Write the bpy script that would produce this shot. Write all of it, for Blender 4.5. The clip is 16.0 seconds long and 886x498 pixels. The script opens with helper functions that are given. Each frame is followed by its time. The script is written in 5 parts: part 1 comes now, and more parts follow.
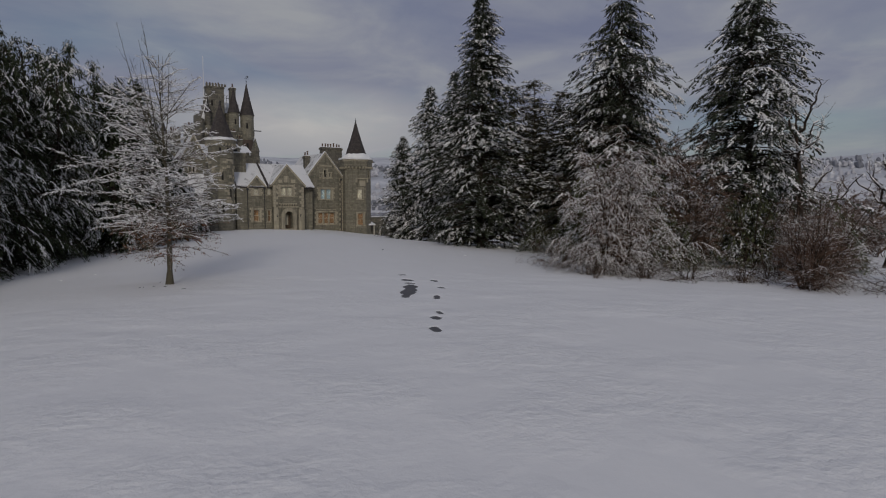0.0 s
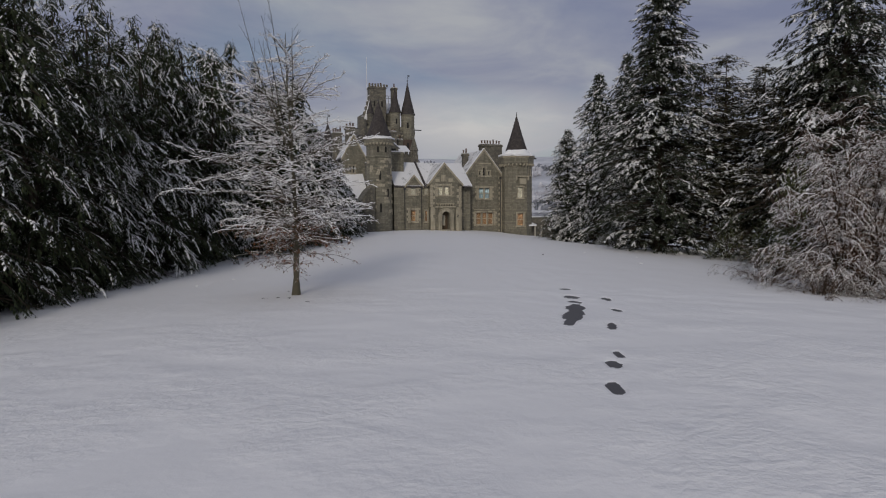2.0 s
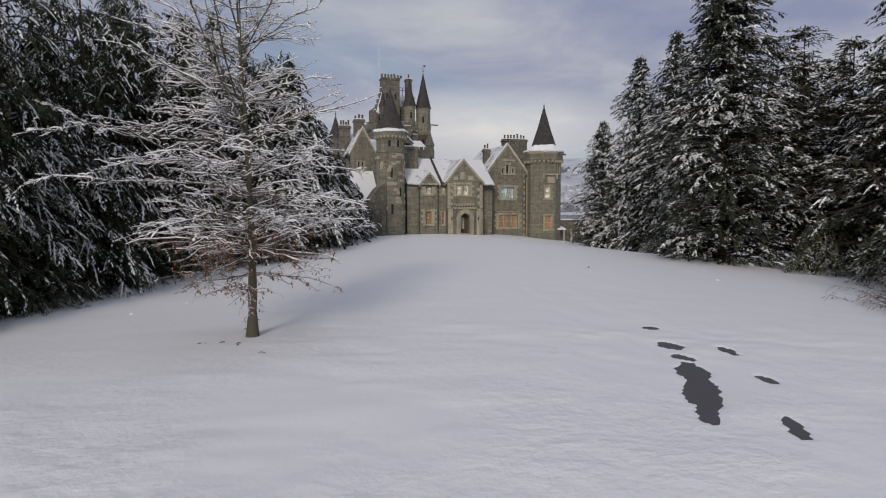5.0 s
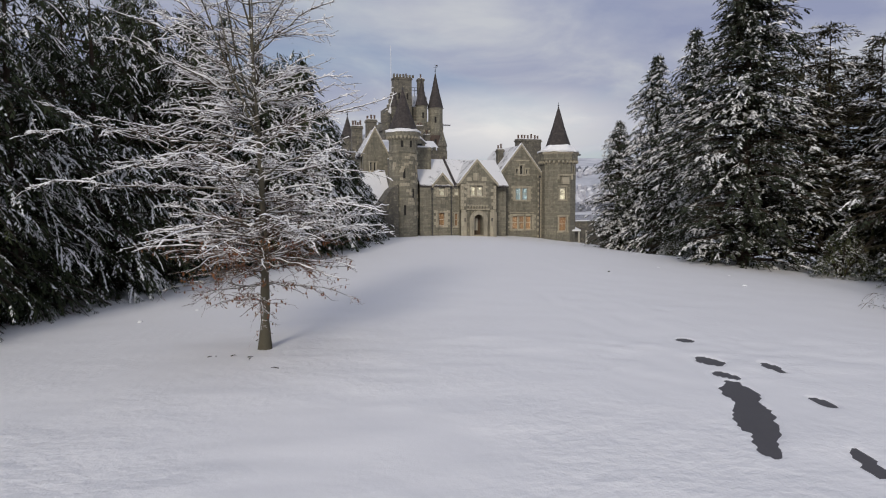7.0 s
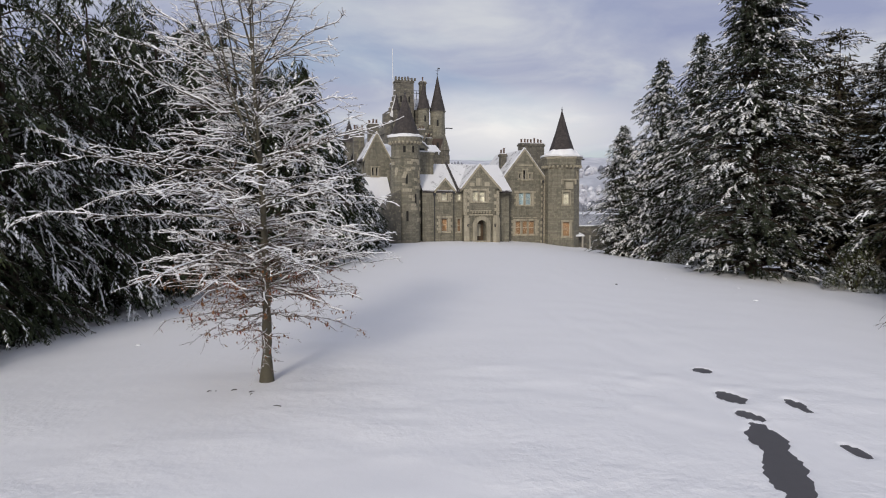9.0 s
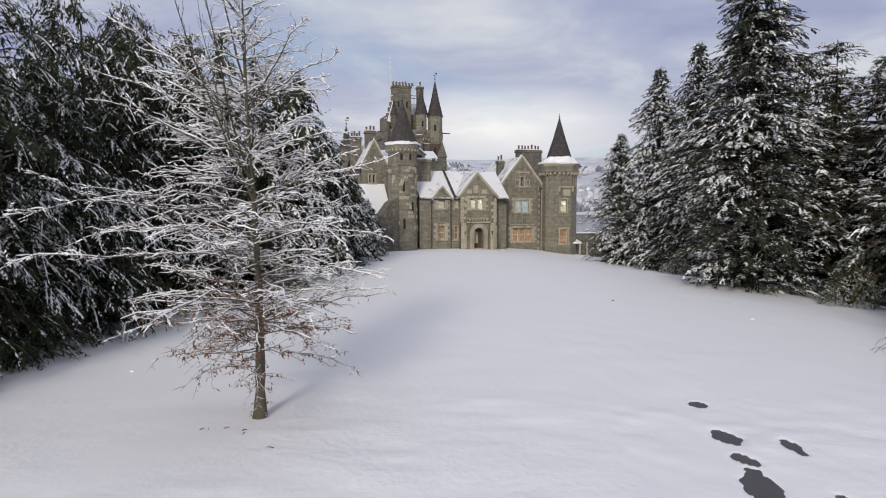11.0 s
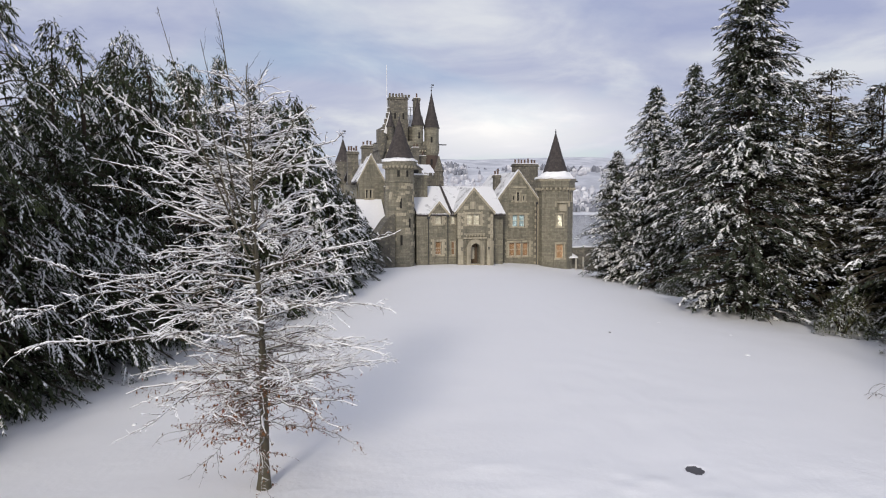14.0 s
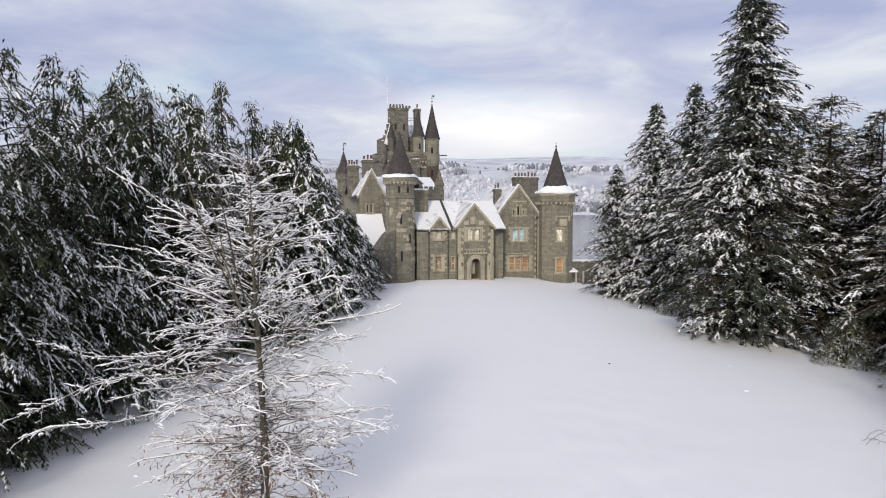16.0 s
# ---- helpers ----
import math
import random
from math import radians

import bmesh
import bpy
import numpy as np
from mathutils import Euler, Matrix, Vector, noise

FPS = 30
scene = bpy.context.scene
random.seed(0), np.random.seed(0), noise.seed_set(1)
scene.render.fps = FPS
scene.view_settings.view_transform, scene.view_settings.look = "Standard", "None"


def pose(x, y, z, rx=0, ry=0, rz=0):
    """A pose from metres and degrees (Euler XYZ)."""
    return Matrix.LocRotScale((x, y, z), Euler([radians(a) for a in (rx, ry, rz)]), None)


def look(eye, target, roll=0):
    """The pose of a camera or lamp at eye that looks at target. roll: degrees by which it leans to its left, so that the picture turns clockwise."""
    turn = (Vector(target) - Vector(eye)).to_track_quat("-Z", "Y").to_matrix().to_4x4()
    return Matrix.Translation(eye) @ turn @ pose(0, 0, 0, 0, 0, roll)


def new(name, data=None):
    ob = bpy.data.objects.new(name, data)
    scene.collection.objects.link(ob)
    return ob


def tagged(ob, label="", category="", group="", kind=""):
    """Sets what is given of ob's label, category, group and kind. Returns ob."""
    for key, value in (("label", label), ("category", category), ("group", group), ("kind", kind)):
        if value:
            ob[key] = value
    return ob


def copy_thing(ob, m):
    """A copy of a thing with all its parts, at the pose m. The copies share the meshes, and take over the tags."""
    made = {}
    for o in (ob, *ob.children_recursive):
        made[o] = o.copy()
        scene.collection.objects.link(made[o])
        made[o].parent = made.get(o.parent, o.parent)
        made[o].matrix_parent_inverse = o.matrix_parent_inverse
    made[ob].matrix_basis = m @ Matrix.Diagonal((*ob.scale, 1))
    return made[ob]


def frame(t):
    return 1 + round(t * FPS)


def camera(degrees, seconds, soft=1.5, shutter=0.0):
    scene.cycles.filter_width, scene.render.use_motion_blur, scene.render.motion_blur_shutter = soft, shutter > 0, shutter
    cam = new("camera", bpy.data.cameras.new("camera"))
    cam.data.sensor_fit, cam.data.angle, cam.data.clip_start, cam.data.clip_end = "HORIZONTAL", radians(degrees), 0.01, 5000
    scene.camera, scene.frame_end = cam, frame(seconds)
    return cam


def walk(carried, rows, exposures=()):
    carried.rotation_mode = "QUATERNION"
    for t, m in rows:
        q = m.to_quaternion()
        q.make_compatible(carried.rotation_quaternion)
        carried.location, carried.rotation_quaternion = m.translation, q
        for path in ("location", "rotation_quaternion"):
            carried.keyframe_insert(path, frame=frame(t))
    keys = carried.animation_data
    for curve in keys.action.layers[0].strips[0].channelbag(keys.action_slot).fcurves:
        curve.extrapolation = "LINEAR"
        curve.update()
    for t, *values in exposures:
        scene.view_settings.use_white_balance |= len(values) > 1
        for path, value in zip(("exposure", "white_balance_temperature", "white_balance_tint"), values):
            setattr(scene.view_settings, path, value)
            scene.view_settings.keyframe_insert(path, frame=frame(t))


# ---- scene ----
from mathutils.geometry import tessellate_polygon

SKY, SUN = 0.70, 1.9
EXPOSURES = [(0, -1.0), (1.5, -0.8), (3, -0.5), (5.5, -0.26), (9, 0.02), (12, 0.18), (14, 0.25), (16, 0.4)]
cam = camera(69.1, 16.0, 1.1)
METRES, EYE, TILT, LEAN, TURN = 21.5, 3.2, -4.0, 0.0, -16.2
ROWS = [
    (0.0, 0.0, 0.0, 0.0, -0.0, 0.0, 0.0),
    (0.5, -0.0035, 0.0617, 0.0029, 2.37, -0.01, -0.11),
    (1.0, -0.0051, 0.1261, 0.0064, 7.19, -0.04, -0.32),
    (1.5, -0.0082, 0.1965, 0.0108, 12.75, -0.08, -0.55),
    (2.0, -0.018, 0.2758, 0.016, 14.39, -0.09, -0.65),
    (2.5, -0.032, 0.3608, 0.0203, 15.03, -0.09, -0.71),
    (3.0, -0.0536, 0.4494, 0.0257, 15.27, -0.03, -0.74),
    (5.5, -0.147, 0.6823, 0.039, 15.95, 0.05, -0.96),
    (6.0, -0.1539, 0.6879, 0.0391, 16.17, 0.04, -0.96),
    (6.5, -0.1583, 0.696, 0.0411, 16.44, 0.04, -0.96),
    (7.0, -0.162, 0.7044, 0.0479, 16.69, 0.03, -0.96),
    (7.5, -0.1667, 0.7127, 0.0561, 16.74, 0.01, -0.95),
    (8.0, -0.1713, 0.7203, 0.064, 16.74, 0.0, -0.94),
    (8.5, -0.1758, 0.726, 0.072, 16.75, -0.0, -0.94),
    (9.0, -0.1798, 0.7301, 0.0817, 16.77, -0.03, -0.95),
    (11.5, -0.1783, 0.7356, 0.136, 16.47, -0.08, -1.05),
    (12.0, -0.18, 0.7365, 0.1502, 16.37, -0.09, -1.04),
    (12.5, -0.1819, 0.7357, 0.1655, 16.35, -0.09, -1.05),
    (13.0, -0.1837, 0.7319, 0.1805, 16.3, -0.11, -1.06),
    (13.5, -0.184, 0.726, 0.1952, 16.22, -0.13, -1.05),
    (14.0, -0.1836, 0.7221, 0.2096, 16.17, -0.14, -1.04),
    (14.5, -0.1814, 0.7207, 0.2254, 16.15, -0.17, -1.05),
    (15.0, -0.18, 0.72, 0.2452, 16.16, -0.19, -1.07),
    (15.5, -0.1816, 0.7189, 0.2685, 16.2, -0.21, -1.08),
    (16.0, -0.1831, 0.7171, 0.2944, 16.21, -0.24, -1.1),
]
walk(cam, [(t, pose(0, 0, EYE, TILT, LEAN, TURN) @ pose(METRES * x, METRES * y, METRES * z, 90 + pitch, roll, yaw)) for t, x, y, z, yaw, pitch, roll in ROWS], EXPOSURES)

# ---- sky and sun ----
SUN_AZ, SUN_EL = 193.0, 24.0   # compass degrees from +y, clockwise; height
world = bpy.data.worlds.new("winter_sky")
scene.world = world
world.use_nodes = True


def link(tree, a, b):
    tree.links.new(a, b)


def node(tree, kind, **values):
    n = tree.nodes.new(kind)
    for key, value in values.items():
        n.inputs[key.replace("_", " ")].default_value = value
    return n


def math_node(tree, op, a, b=None, clamp=False):
    n = tree.nodes.new("ShaderNodeMath")
    n.operation, n.use_clamp = op, clamp
    for i, v in enumerate((a, b)):
        if v is None:
            continue
        if isinstance(v, (int, float)):
            n.inputs[i].default_value = v
        else:
            tree.links.new(v, n.inputs[i])
    return n.outputs[0]


def ramp(tree, fac, stops):
    n = tree.nodes.new("ShaderNodeValToRGB")
    els = n.color_ramp.elements
    while len(els) < len(stops):
        els.new(0.5)
    for e, (p, c) in zip(els, stops):
        e.position = p
        e.color = (*c, 1) if len(c) == 3 else c
    if fac is not None:
        tree.links.new(fac, n.inputs[0])
    return n.outputs[0]


def mix(tree, fac, a, b, blend="MIX"):
    n = tree.nodes.new("ShaderNodeMix")
    n.data_type, n.blend_type = "RGBA", blend
    for i, v in ((0, fac), (6, a), (7, b)):
        if isinstance(v, (int, float)):
            n.inputs[i].default_value = v
        elif isinstance(v, tuple):
            n.inputs[i].default_value = (*v, 1)
        else:
            tree.links.new(v, n.inputs[i])
    return n.outputs[2]


def build_world():
    t = world.node_tree
    t.nodes.clear()
    sky = t.nodes.new("ShaderNodeTexSky")
    sky.sky_type, sky.sun_disc = "NISHITA", False
    sky.sun_elevation, sky.sun_rotation = radians(SUN_EL), radians(SUN_AZ)
    sky.air_density, sky.dust_density, sky.ozone_density = 1.0, 1.2, 1.6
    co = t.nodes.new("ShaderNodeTexCoord")
    sep = t.nodes.new("ShaderNodeSeparateXYZ")
    link(t, co.outputs["Generated"], sep.inputs[0])
    up = math_node(t, "MAXIMUM", sep.outputs[2], 0.0)
    den = math_node(t, "ADD", up, 0.16)
    com = t.nodes.new("ShaderNodeCombineXYZ")
    link(t, math_node(t, "DIVIDE", sep.outputs[0], den), com.inputs[0])
    link(t, math_node(t, "DIVIDE", sep.outputs[1], den), com.inputs[1])
    com.inputs[2].default_value = 3.3
    big = node(t, "ShaderNodeTexNoise", Scale=0.62, Detail=6.0, Roughness=0.5, Distortion=0.5)
    link(t, com.outputs[0], big.inputs["Vector"])
    fine = node(t, "ShaderNodeTexNoise", Scale=1.7, Detail=7.0, Roughness=0.55, Distortion=0.4)
    link(t, com.outputs[0], fine.inputs["Vector"])
    cover = ramp(t, big.outputs[0], [(0.31, (0.4,) * 3), (0.5, (1,) * 3)])
    shade = ramp(t, fine.outputs[0], [(0.3, (0.45, 0.50, 0.73)), (0.5, (0.61, 0.65, 0.82)), (0.68, (0.84, 0.87, 0.94))])
    # a bright break in the cloud low over the castle
    gap = t.nodes.new("ShaderNodeVectorMath")
    gap.operation = "DISTANCE"
    stretch = t.nodes.new("ShaderNodeVectorMath")
    stretch.operation = "MULTIPLY"
    stretch.inputs[1].default_value = (1.0, 1.0, 3.4)
    link(t, co.outputs["Generated"], stretch.inputs[0])
    link(t, stretch.outputs[0], gap.inputs[0])
    gap.inputs[1].default_value = (0.085, 0.985, 0.112 * 3.4)
    low = math_node(t, "ADD", gap.outputs["Value"], math_node(t, "MULTIPLY", math_node(t, "SUBTRACT", fine.outputs[0], 0.5), 0.35))
    glow = ramp(t, low, [(0.02, (1, 1, 1)), (0.24, (0, 0, 0))])
    cloud = mix(t, glow, shade, (1.28, 1.25, 1.22))
    horizon = ramp(t, up, [(0.0, (1, 1, 1)), (0.17, (0, 0, 0))])
    cloud = mix(t, math_node(t, "MULTIPLY", horizon, 0.45), cloud, (0.86, 0.87, 0.93))
    dim = t.nodes.new("ShaderNodeVectorMath")
    dim.operation = "SCALE"
    link(t, sky.outputs[0], dim.inputs[0])
    dim.inputs["Scale"].default_value = 0.13
    both = mix(t, cover, dim.outputs[0], cloud)
    bg = t.nodes.new("ShaderNodeBackground")
    bg.inputs[1].default_value = SKY
    link(t, both, bg.inputs[0])
    out = t.nodes.new("ShaderNodeOutputWorld")
    link(t, bg.outputs[0], out.inputs[0])


build_world()
sun = new("sun", bpy.data.lights.new("sun", "SUN"))
sun.data.energy, sun.data.angle, sun.data.color = SUN, radians(12), (1.0, 0.925, 0.82)
saz, sel = radians(SUN_AZ), radians(SUN_EL)
sun.matrix_world = look((0, 0, 0), (-math.sin(saz) * math.cos(sel), -math.cos(saz) * math.cos(sel), -math.sin(sel)))


# ---- materials ----
def material(name):
    m = bpy.data.materials.new(name)
    m.use_nodes = True
    t = m.node_tree
    return m, t, t.nodes["Principled BSDF"]


def coords(t, kind="Object"):
    return t.nodes.new("ShaderNodeTexCoord").outputs[kind]


def noise_of(t, vec, scale, detail=4.0, rough=0.55, distort=0.0):
    n = node(t, "ShaderNodeTexNoise", Scale=scale, Detail=detail, Roughness=rough, Distortion=distort)
    if vec is not None:
        link(t, vec, n.inputs["Vector"])
    return n.outputs[0]


def bump(t, p, height, strength=0.3, distance=0.02):
    b = node(t, "ShaderNodeBump", Strength=strength, Distance=distance)
    link(t, height, b.inputs["Height"])
    link(t, b.outputs[0], p.inputs["Normal"])


def snow_material(name, base=(0.85, 0.845, 0.855), lumps=1.0, lawn_and_haze=False):
    m, t, p = material(name)
    v = coords(t)
    broad, lump, small, grain = noise_of(t, v, 0.22, 3), noise_of(t, v, 1.1, 3, 0.5, 0.4), noise_of(t, v, 4.5, 4, 0.6), noise_of(t, v, 38, 3)
    where = ramp(t, broad, [(0.38, (0.12,) * 3), (0.58, (1, 1, 1))])
    if lawn_and_haze:   # trampled below, smooth on the upper lawn
        place_ = t.nodes.new("ShaderNodeSeparateXYZ")
        link(t, v, place_.inputs[0])
        where = math_node(t, "MULTIPLY", where, ramp(t, math_node(t, "DIVIDE", place_.outputs[1], 60.0, True), [(0.35, (1, 1, 1)), (0.62, (0.12,) * 3)]))
    c = mix(t, math_node(t, "MULTIPLY", broad, 0.3), base, tuple(x * 0.9 for x in base))
    c = mix(t, math_node(t, "MULTIPLY", ramp(t, small, [(0.50, (0, 0, 0)), (0.72, (0.6,) * 3)]), where), c, (0.92, 0.92, 0.92))
    if lawn_and_haze:   # distance haze of the far hills painted into the base colour
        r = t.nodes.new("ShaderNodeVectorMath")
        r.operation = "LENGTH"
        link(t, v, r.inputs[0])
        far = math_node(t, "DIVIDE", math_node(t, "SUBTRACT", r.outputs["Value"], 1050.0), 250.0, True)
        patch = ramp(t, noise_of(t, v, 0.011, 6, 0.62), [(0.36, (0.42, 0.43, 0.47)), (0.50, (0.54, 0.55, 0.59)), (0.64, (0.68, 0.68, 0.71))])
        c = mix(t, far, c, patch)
    link(t, c, p.inputs["Base Color"])
    p.inputs["Roughness"].default_value = 0.62
    p.inputs["Specular IOR Level"].default_value = 0.35
    h = math_node(t, "MULTIPLY", math_node(t, "ADD", lump, math_node(t, "MULTIPLY", small, 0.6)), math_node(t, "MULTIPLY", where, lumps))
    bump(t, p, math_node(t, "ADD", h, math_node(t, "MULTIPLY", grain, 0.02)), 0.55, 0.16)
    return m


def snowed(name, colours, threshold, softness, scale, rough=0.8, specks=0.5, amount=0.85, fine=13.0, clump=2.4):
    """A surface with snow lying on what faces up, broken by noise."""
    m, t, p = material(name)
    v = coords(t)
    island = t.nodes.new("ShaderNodeNewGeometry")
    own = ramp(t, island.outputs["Random Per Island"], [(0.0, colours[0]), (0.6, colours[1]), (1.0, colours[2])])
    own = mix(t, math_node(t, "MULTIPLY", noise_of(t, v, scale * 4, 3), 0.5), own, colours[0])
    sep = t.nodes.new("ShaderNodeSeparateXYZ")
    link(t, island.outputs["Normal"], sep.inputs[0])
    n1 = math_node(t, "SUBTRACT", noise_of(t, v, scale, 3, 0.6), 0.5)
    n2 = math_node(t, "SUBTRACT", noise_of(t, v, fine, 3, 0.6), 0.5)
    rnd = math_node(t, "SUBTRACT", island.outputs["Random Per Island"], 0.5)
    s = math_node(t, "ADD", sep.outputs[2], math_node(t, "MULTIPLY", n1, clump))
    s = math_node(t, "ADD", s, math_node(t, "MULTIPLY", n2, specks * 2.6))
    s = math_node(t, "ADD", s, math_node(t, "MULTIPLY", rnd, specks * 0.45))
    mask = ramp(t, math_node(t, "DIVIDE", math_node(t, "SUBTRACT", s, threshold), softness, True), [(0, (0, 0, 0)), (1, (amount,) * 3)])
    link(t, mix(t, mask, own, (0.86, 0.86, 0.87)), p.inputs["Base Color"])
    p.inputs["Roughness"].default_value = rough
    p.inputs["Specular IOR Level"].default_value = 0.25
    bump(t, p, noise_of(t, v, fine * 1.6, 4, 0.65), 0.5, 0.03)
    return m


def stone_material(name, a, b, c, size=(0.62, 0.26), lichen=True):
    m, t, p = material(name)
    v = coords(t)
    sep = t.nodes.new("ShaderNodeSeparateXYZ")
    link(t, v, sep.inputs[0])
    com = t.nodes.new("ShaderNodeCombineXYZ")
    link(t, math_node(t, "ADD", sep.outputs[0], sep.outputs[1]), com.inputs[0])
    link(t, sep.outputs[2], com.inputs[1])
    br = node(t, "ShaderNodeTexBrick", Scale=1.0, Mortar_Size=0.018, Mortar_Smooth=0.3, Bias=-0.1, Brick_Width=size[0], Row_Height=size[1])
    br.offset, br.squash = 0.43, 1.35
    br.inputs["Color1"].default_value, br.inputs["Color2"].default_value = (*a, 1), (*b, 1)
    br.inputs["Mortar"].default_value = (*[x * 0.8 for x in c], 1)
    wob = t.nodes.new("ShaderNodeVectorMath")
    wn = node(t, "ShaderNodeTexNoise", Scale=1.8, Detail=2.0)
    link(t, v, wn.inputs["Vector"])
    wob.operation = "MULTIPLY_ADD"
    link(t, wn.outputs["Color"], wob.inputs[0])
    wob.inputs[1].default_value = (0.16, 0.10, 0)
    link(t, com.outputs[0], wob.inputs[2])
    link(t, wob.outputs[0], br.inputs["Vector"])
    col = mix(t, ramp(t, noise_of(t, v, 0.55, 5, 0.6), [(0.35, (0, 0, 0)), (0.7, (0.45,) * 3)]), br.outputs["Color"], c)
    stretch = t.nodes.new("ShaderNodeMapping")
    stretch.inputs["Scale"].default_value = (1.3, 1.3, 0.16)
    link(t, v, stretch.inputs[0])
    streak = noise_of(t, stretch.outputs[0], 1.5, 4, 0.65)
    col = mix(t, ramp(t, streak, [(0.47, (0, 0, 0)), (0.72, (0.8,) * 3)]), col, (0.07, 0.066, 0.052))
    if lichen:
        col = mix(t, ramp(t, noise_of(t, v, 3.5, 5, 0.7), [(0.54, (0, 0, 0)), (0.66, (0.6,) * 3)]), col, (0.40, 0.37, 0.25))
    col = mix(t, math_node(t, "MULTIPLY", noise_of(t, v, 14, 3), 0.3), col, tuple(x * 0.6 for x in a))
    link(t, col, p.inputs["Base Color"])
    p.inputs["Roughness"].default_value = 0.9
    bump(t, p, math_node(t, "SUBTRACT", noise_of(t, v, 8, 4), br.outputs["Fac"]), 0.6, 0.04)
    return m


def plain_material(name, base, rough=0.6, metal=0.0, scale=6.0, vary=0.3):
    m, t, p = material(name)
    v = coords(t)
    c = mix(t, math_node(t, "MULTIPLY", noise_of(t, v, scale, 4, 0.6), vary * 2), base, tuple(x * 0.55 for x in base))
    c = mix(t, math_node(t, "MULTIPLY", noise_of(t, v, scale * 7, 3), vary), c, tuple(min(1, x * 1.25) for x in base))
    link(t, c, p.inputs["Base Color"])
    p.inputs["Roughness"].default_value, p.inputs["Metallic"].default_value = rough, metal
    bump(t, p, noise_of(t, v, scale * 5, 3), 0.25, 0.01)
    return m


def slate_material(name):
    m, t, p = material(name)
    v = coords(t)
    sep = t.nodes.new("ShaderNodeSeparateXYZ")
    link(t, v, sep.inputs[0])
    rows = t.nodes.new("ShaderNodeMath")
    rows.operation = "FRACT"
    link(t, math_node(t, "MULTIPLY", sep.outputs[2], 3.6), rows.inputs[0])
    c = ramp(t, noise_of(t, v, 3.0, 5, 0.7), [(0.3, (0.035, 0.031, 0.031)), (0.55, (0.062, 0.054, 0.052)), (0.75, (0.11, 0.093, 0.086))])
    c = mix(t, ramp(t, noise_of(t, v, 9.0, 3), [(0.6, (0, 0, 0)), (0.8, (0.35,) * 3)]), c, (0.16, 0.12, 0.08))
    link(t, c, p.inputs["Base Color"])
    p.inputs["Roughness"].default_value = 0.8
    p.inputs["Specular IOR Level"].default_value = 0.25
    bump(t, p, math_node(t, "ADD", rows.outputs[0], noise_of(t, v, 10, 3)), 0.6, 0.04)
    return m


def glass_material():
    m, t, p = material("window_glass")
    p.inputs["Base Color"].default_value = (0.93, 0.96, 0.97, 1)
    p.inputs["Roughness"].default_value = 0.03
    p.inputs["Transmission Weight"].default_value = 1.0
    p.inputs["IOR"].default_value = 1.45
    bump(t, p, noise_of(t, coords(t), 1.5, 2), 0.06, 0.02)
    return m


def water_material():
    m, t, p = material("loch_water")
    p.inputs["Base Color"].default_value = (0.05, 0.065, 0.08, 1)
    p.inputs["Roughness"].default_value = 0.16
    v = coords(t)
    bump(t, p, noise_of(t, v, 0.25, 4), 0.25, 0.3)
    return m


SNOW = snow_material("snow", lawn_and_haze=True)
ROOF_SNOW = snow_material("roof_snow", (0.86, 0.855, 0.86), 0.5)
THIN_SNOW = snowed("thin_roof_snow", ((0.07, 0.065, 0.068), (0.09, 0.085, 0.088), (0.11, 0.10, 0.10)), 0.05, 0.6, 0.9, 0.7, 0.4, 0.82, 5.0)
STONE = stone_material("rubble_sandstone", (0.275, 0.25, 0.188), (0.125, 0.119, 0.094), (0.195, 0.181, 0.14), (0.5, 0.23))
DRESSED = stone_material("dressed_sandstone", (0.46, 0.41, 0.305), (0.36, 0.325, 0.245), (0.44, 0.395, 0.305), (0.9, 0.5), False)
DARKSTONE = stone_material("weathered_stone", (0.185, 0.168, 0.138), (0.07, 0.065, 0.056), (0.12, 0.11, 0.088), (0.55, 0.25))
SLATE = slate_material("slate")
LEAD = plain_material("lead_and_iron", (0.06, 0.06, 0.065), 0.5, 0.4)
REDSTONE = plain_material("red_brown_stone", (0.085, 0.06, 0.048), 0.9)
SHUTTER = plain_material("varnished_shutter", (0.27, 0.155, 0.08), 0.45, 0, 3)
BLIND = plain_material("cream_blind", (0.55, 0.51, 0.41), 0.8, 0, 2, 0.1)
# light blue reflection in the gable's upper window, painted as a panel colour
TEAL = plain_material("painted_teal_reflection", (0.27, 0.35, 0.385), 0.7, 0, 2, 0.1)
# near-black colour standing in for the unlit space behind openings
GLOOM = plain_material("painted_room_dark", (0.02, 0.018, 0.016), 0.9)
TIMBER = plain_material("painted_sash", (0.5, 0.46, 0.38), 0.6)
DOORWOOD = plain_material("oak_door", (0.09, 0.06, 0.035), 0.6)
POT = plain_material("clay_pot", (0.12, 0.075, 0.055), 0.85)
WHITEPOLE = plain_material("white_painted_pole", (0.75, 0.75, 0.75), 0.4)
TARMAC = plain_material("wet_tarmac", (0.085, 0.081, 0.086), 0.55, 0, 5, 0.25)
GLASS = glass_material()
WATER = water_material()
CYPRESS = snowed("cypress_sprays", ((0.02, 0.027, 0.013), (0.04, 0.053, 0.022), (0.065, 0.075, 0.03)), 1.1, 0.22, 1.3, 0.8, 0.4, 0.92, 13.0, 3.8)
FIR = snowed("fir_sprays", ((0.02, 0.026, 0.016), (0.04, 0.05, 0.03), (0.07, 0.078, 0.045)), 1.1, 0.22, 1.7, 0.8, 0.4, 0.92, 13.0, 4.2)
PINE = snowed("pine_tufts", ((0.03, 0.028, 0.016), (0.055, 0.055, 0.028), (0.09, 0.075, 0.035)), 1.35, 0.22, 0.9, 0.8, 0.4, 0.92, 13.0, 4.2)
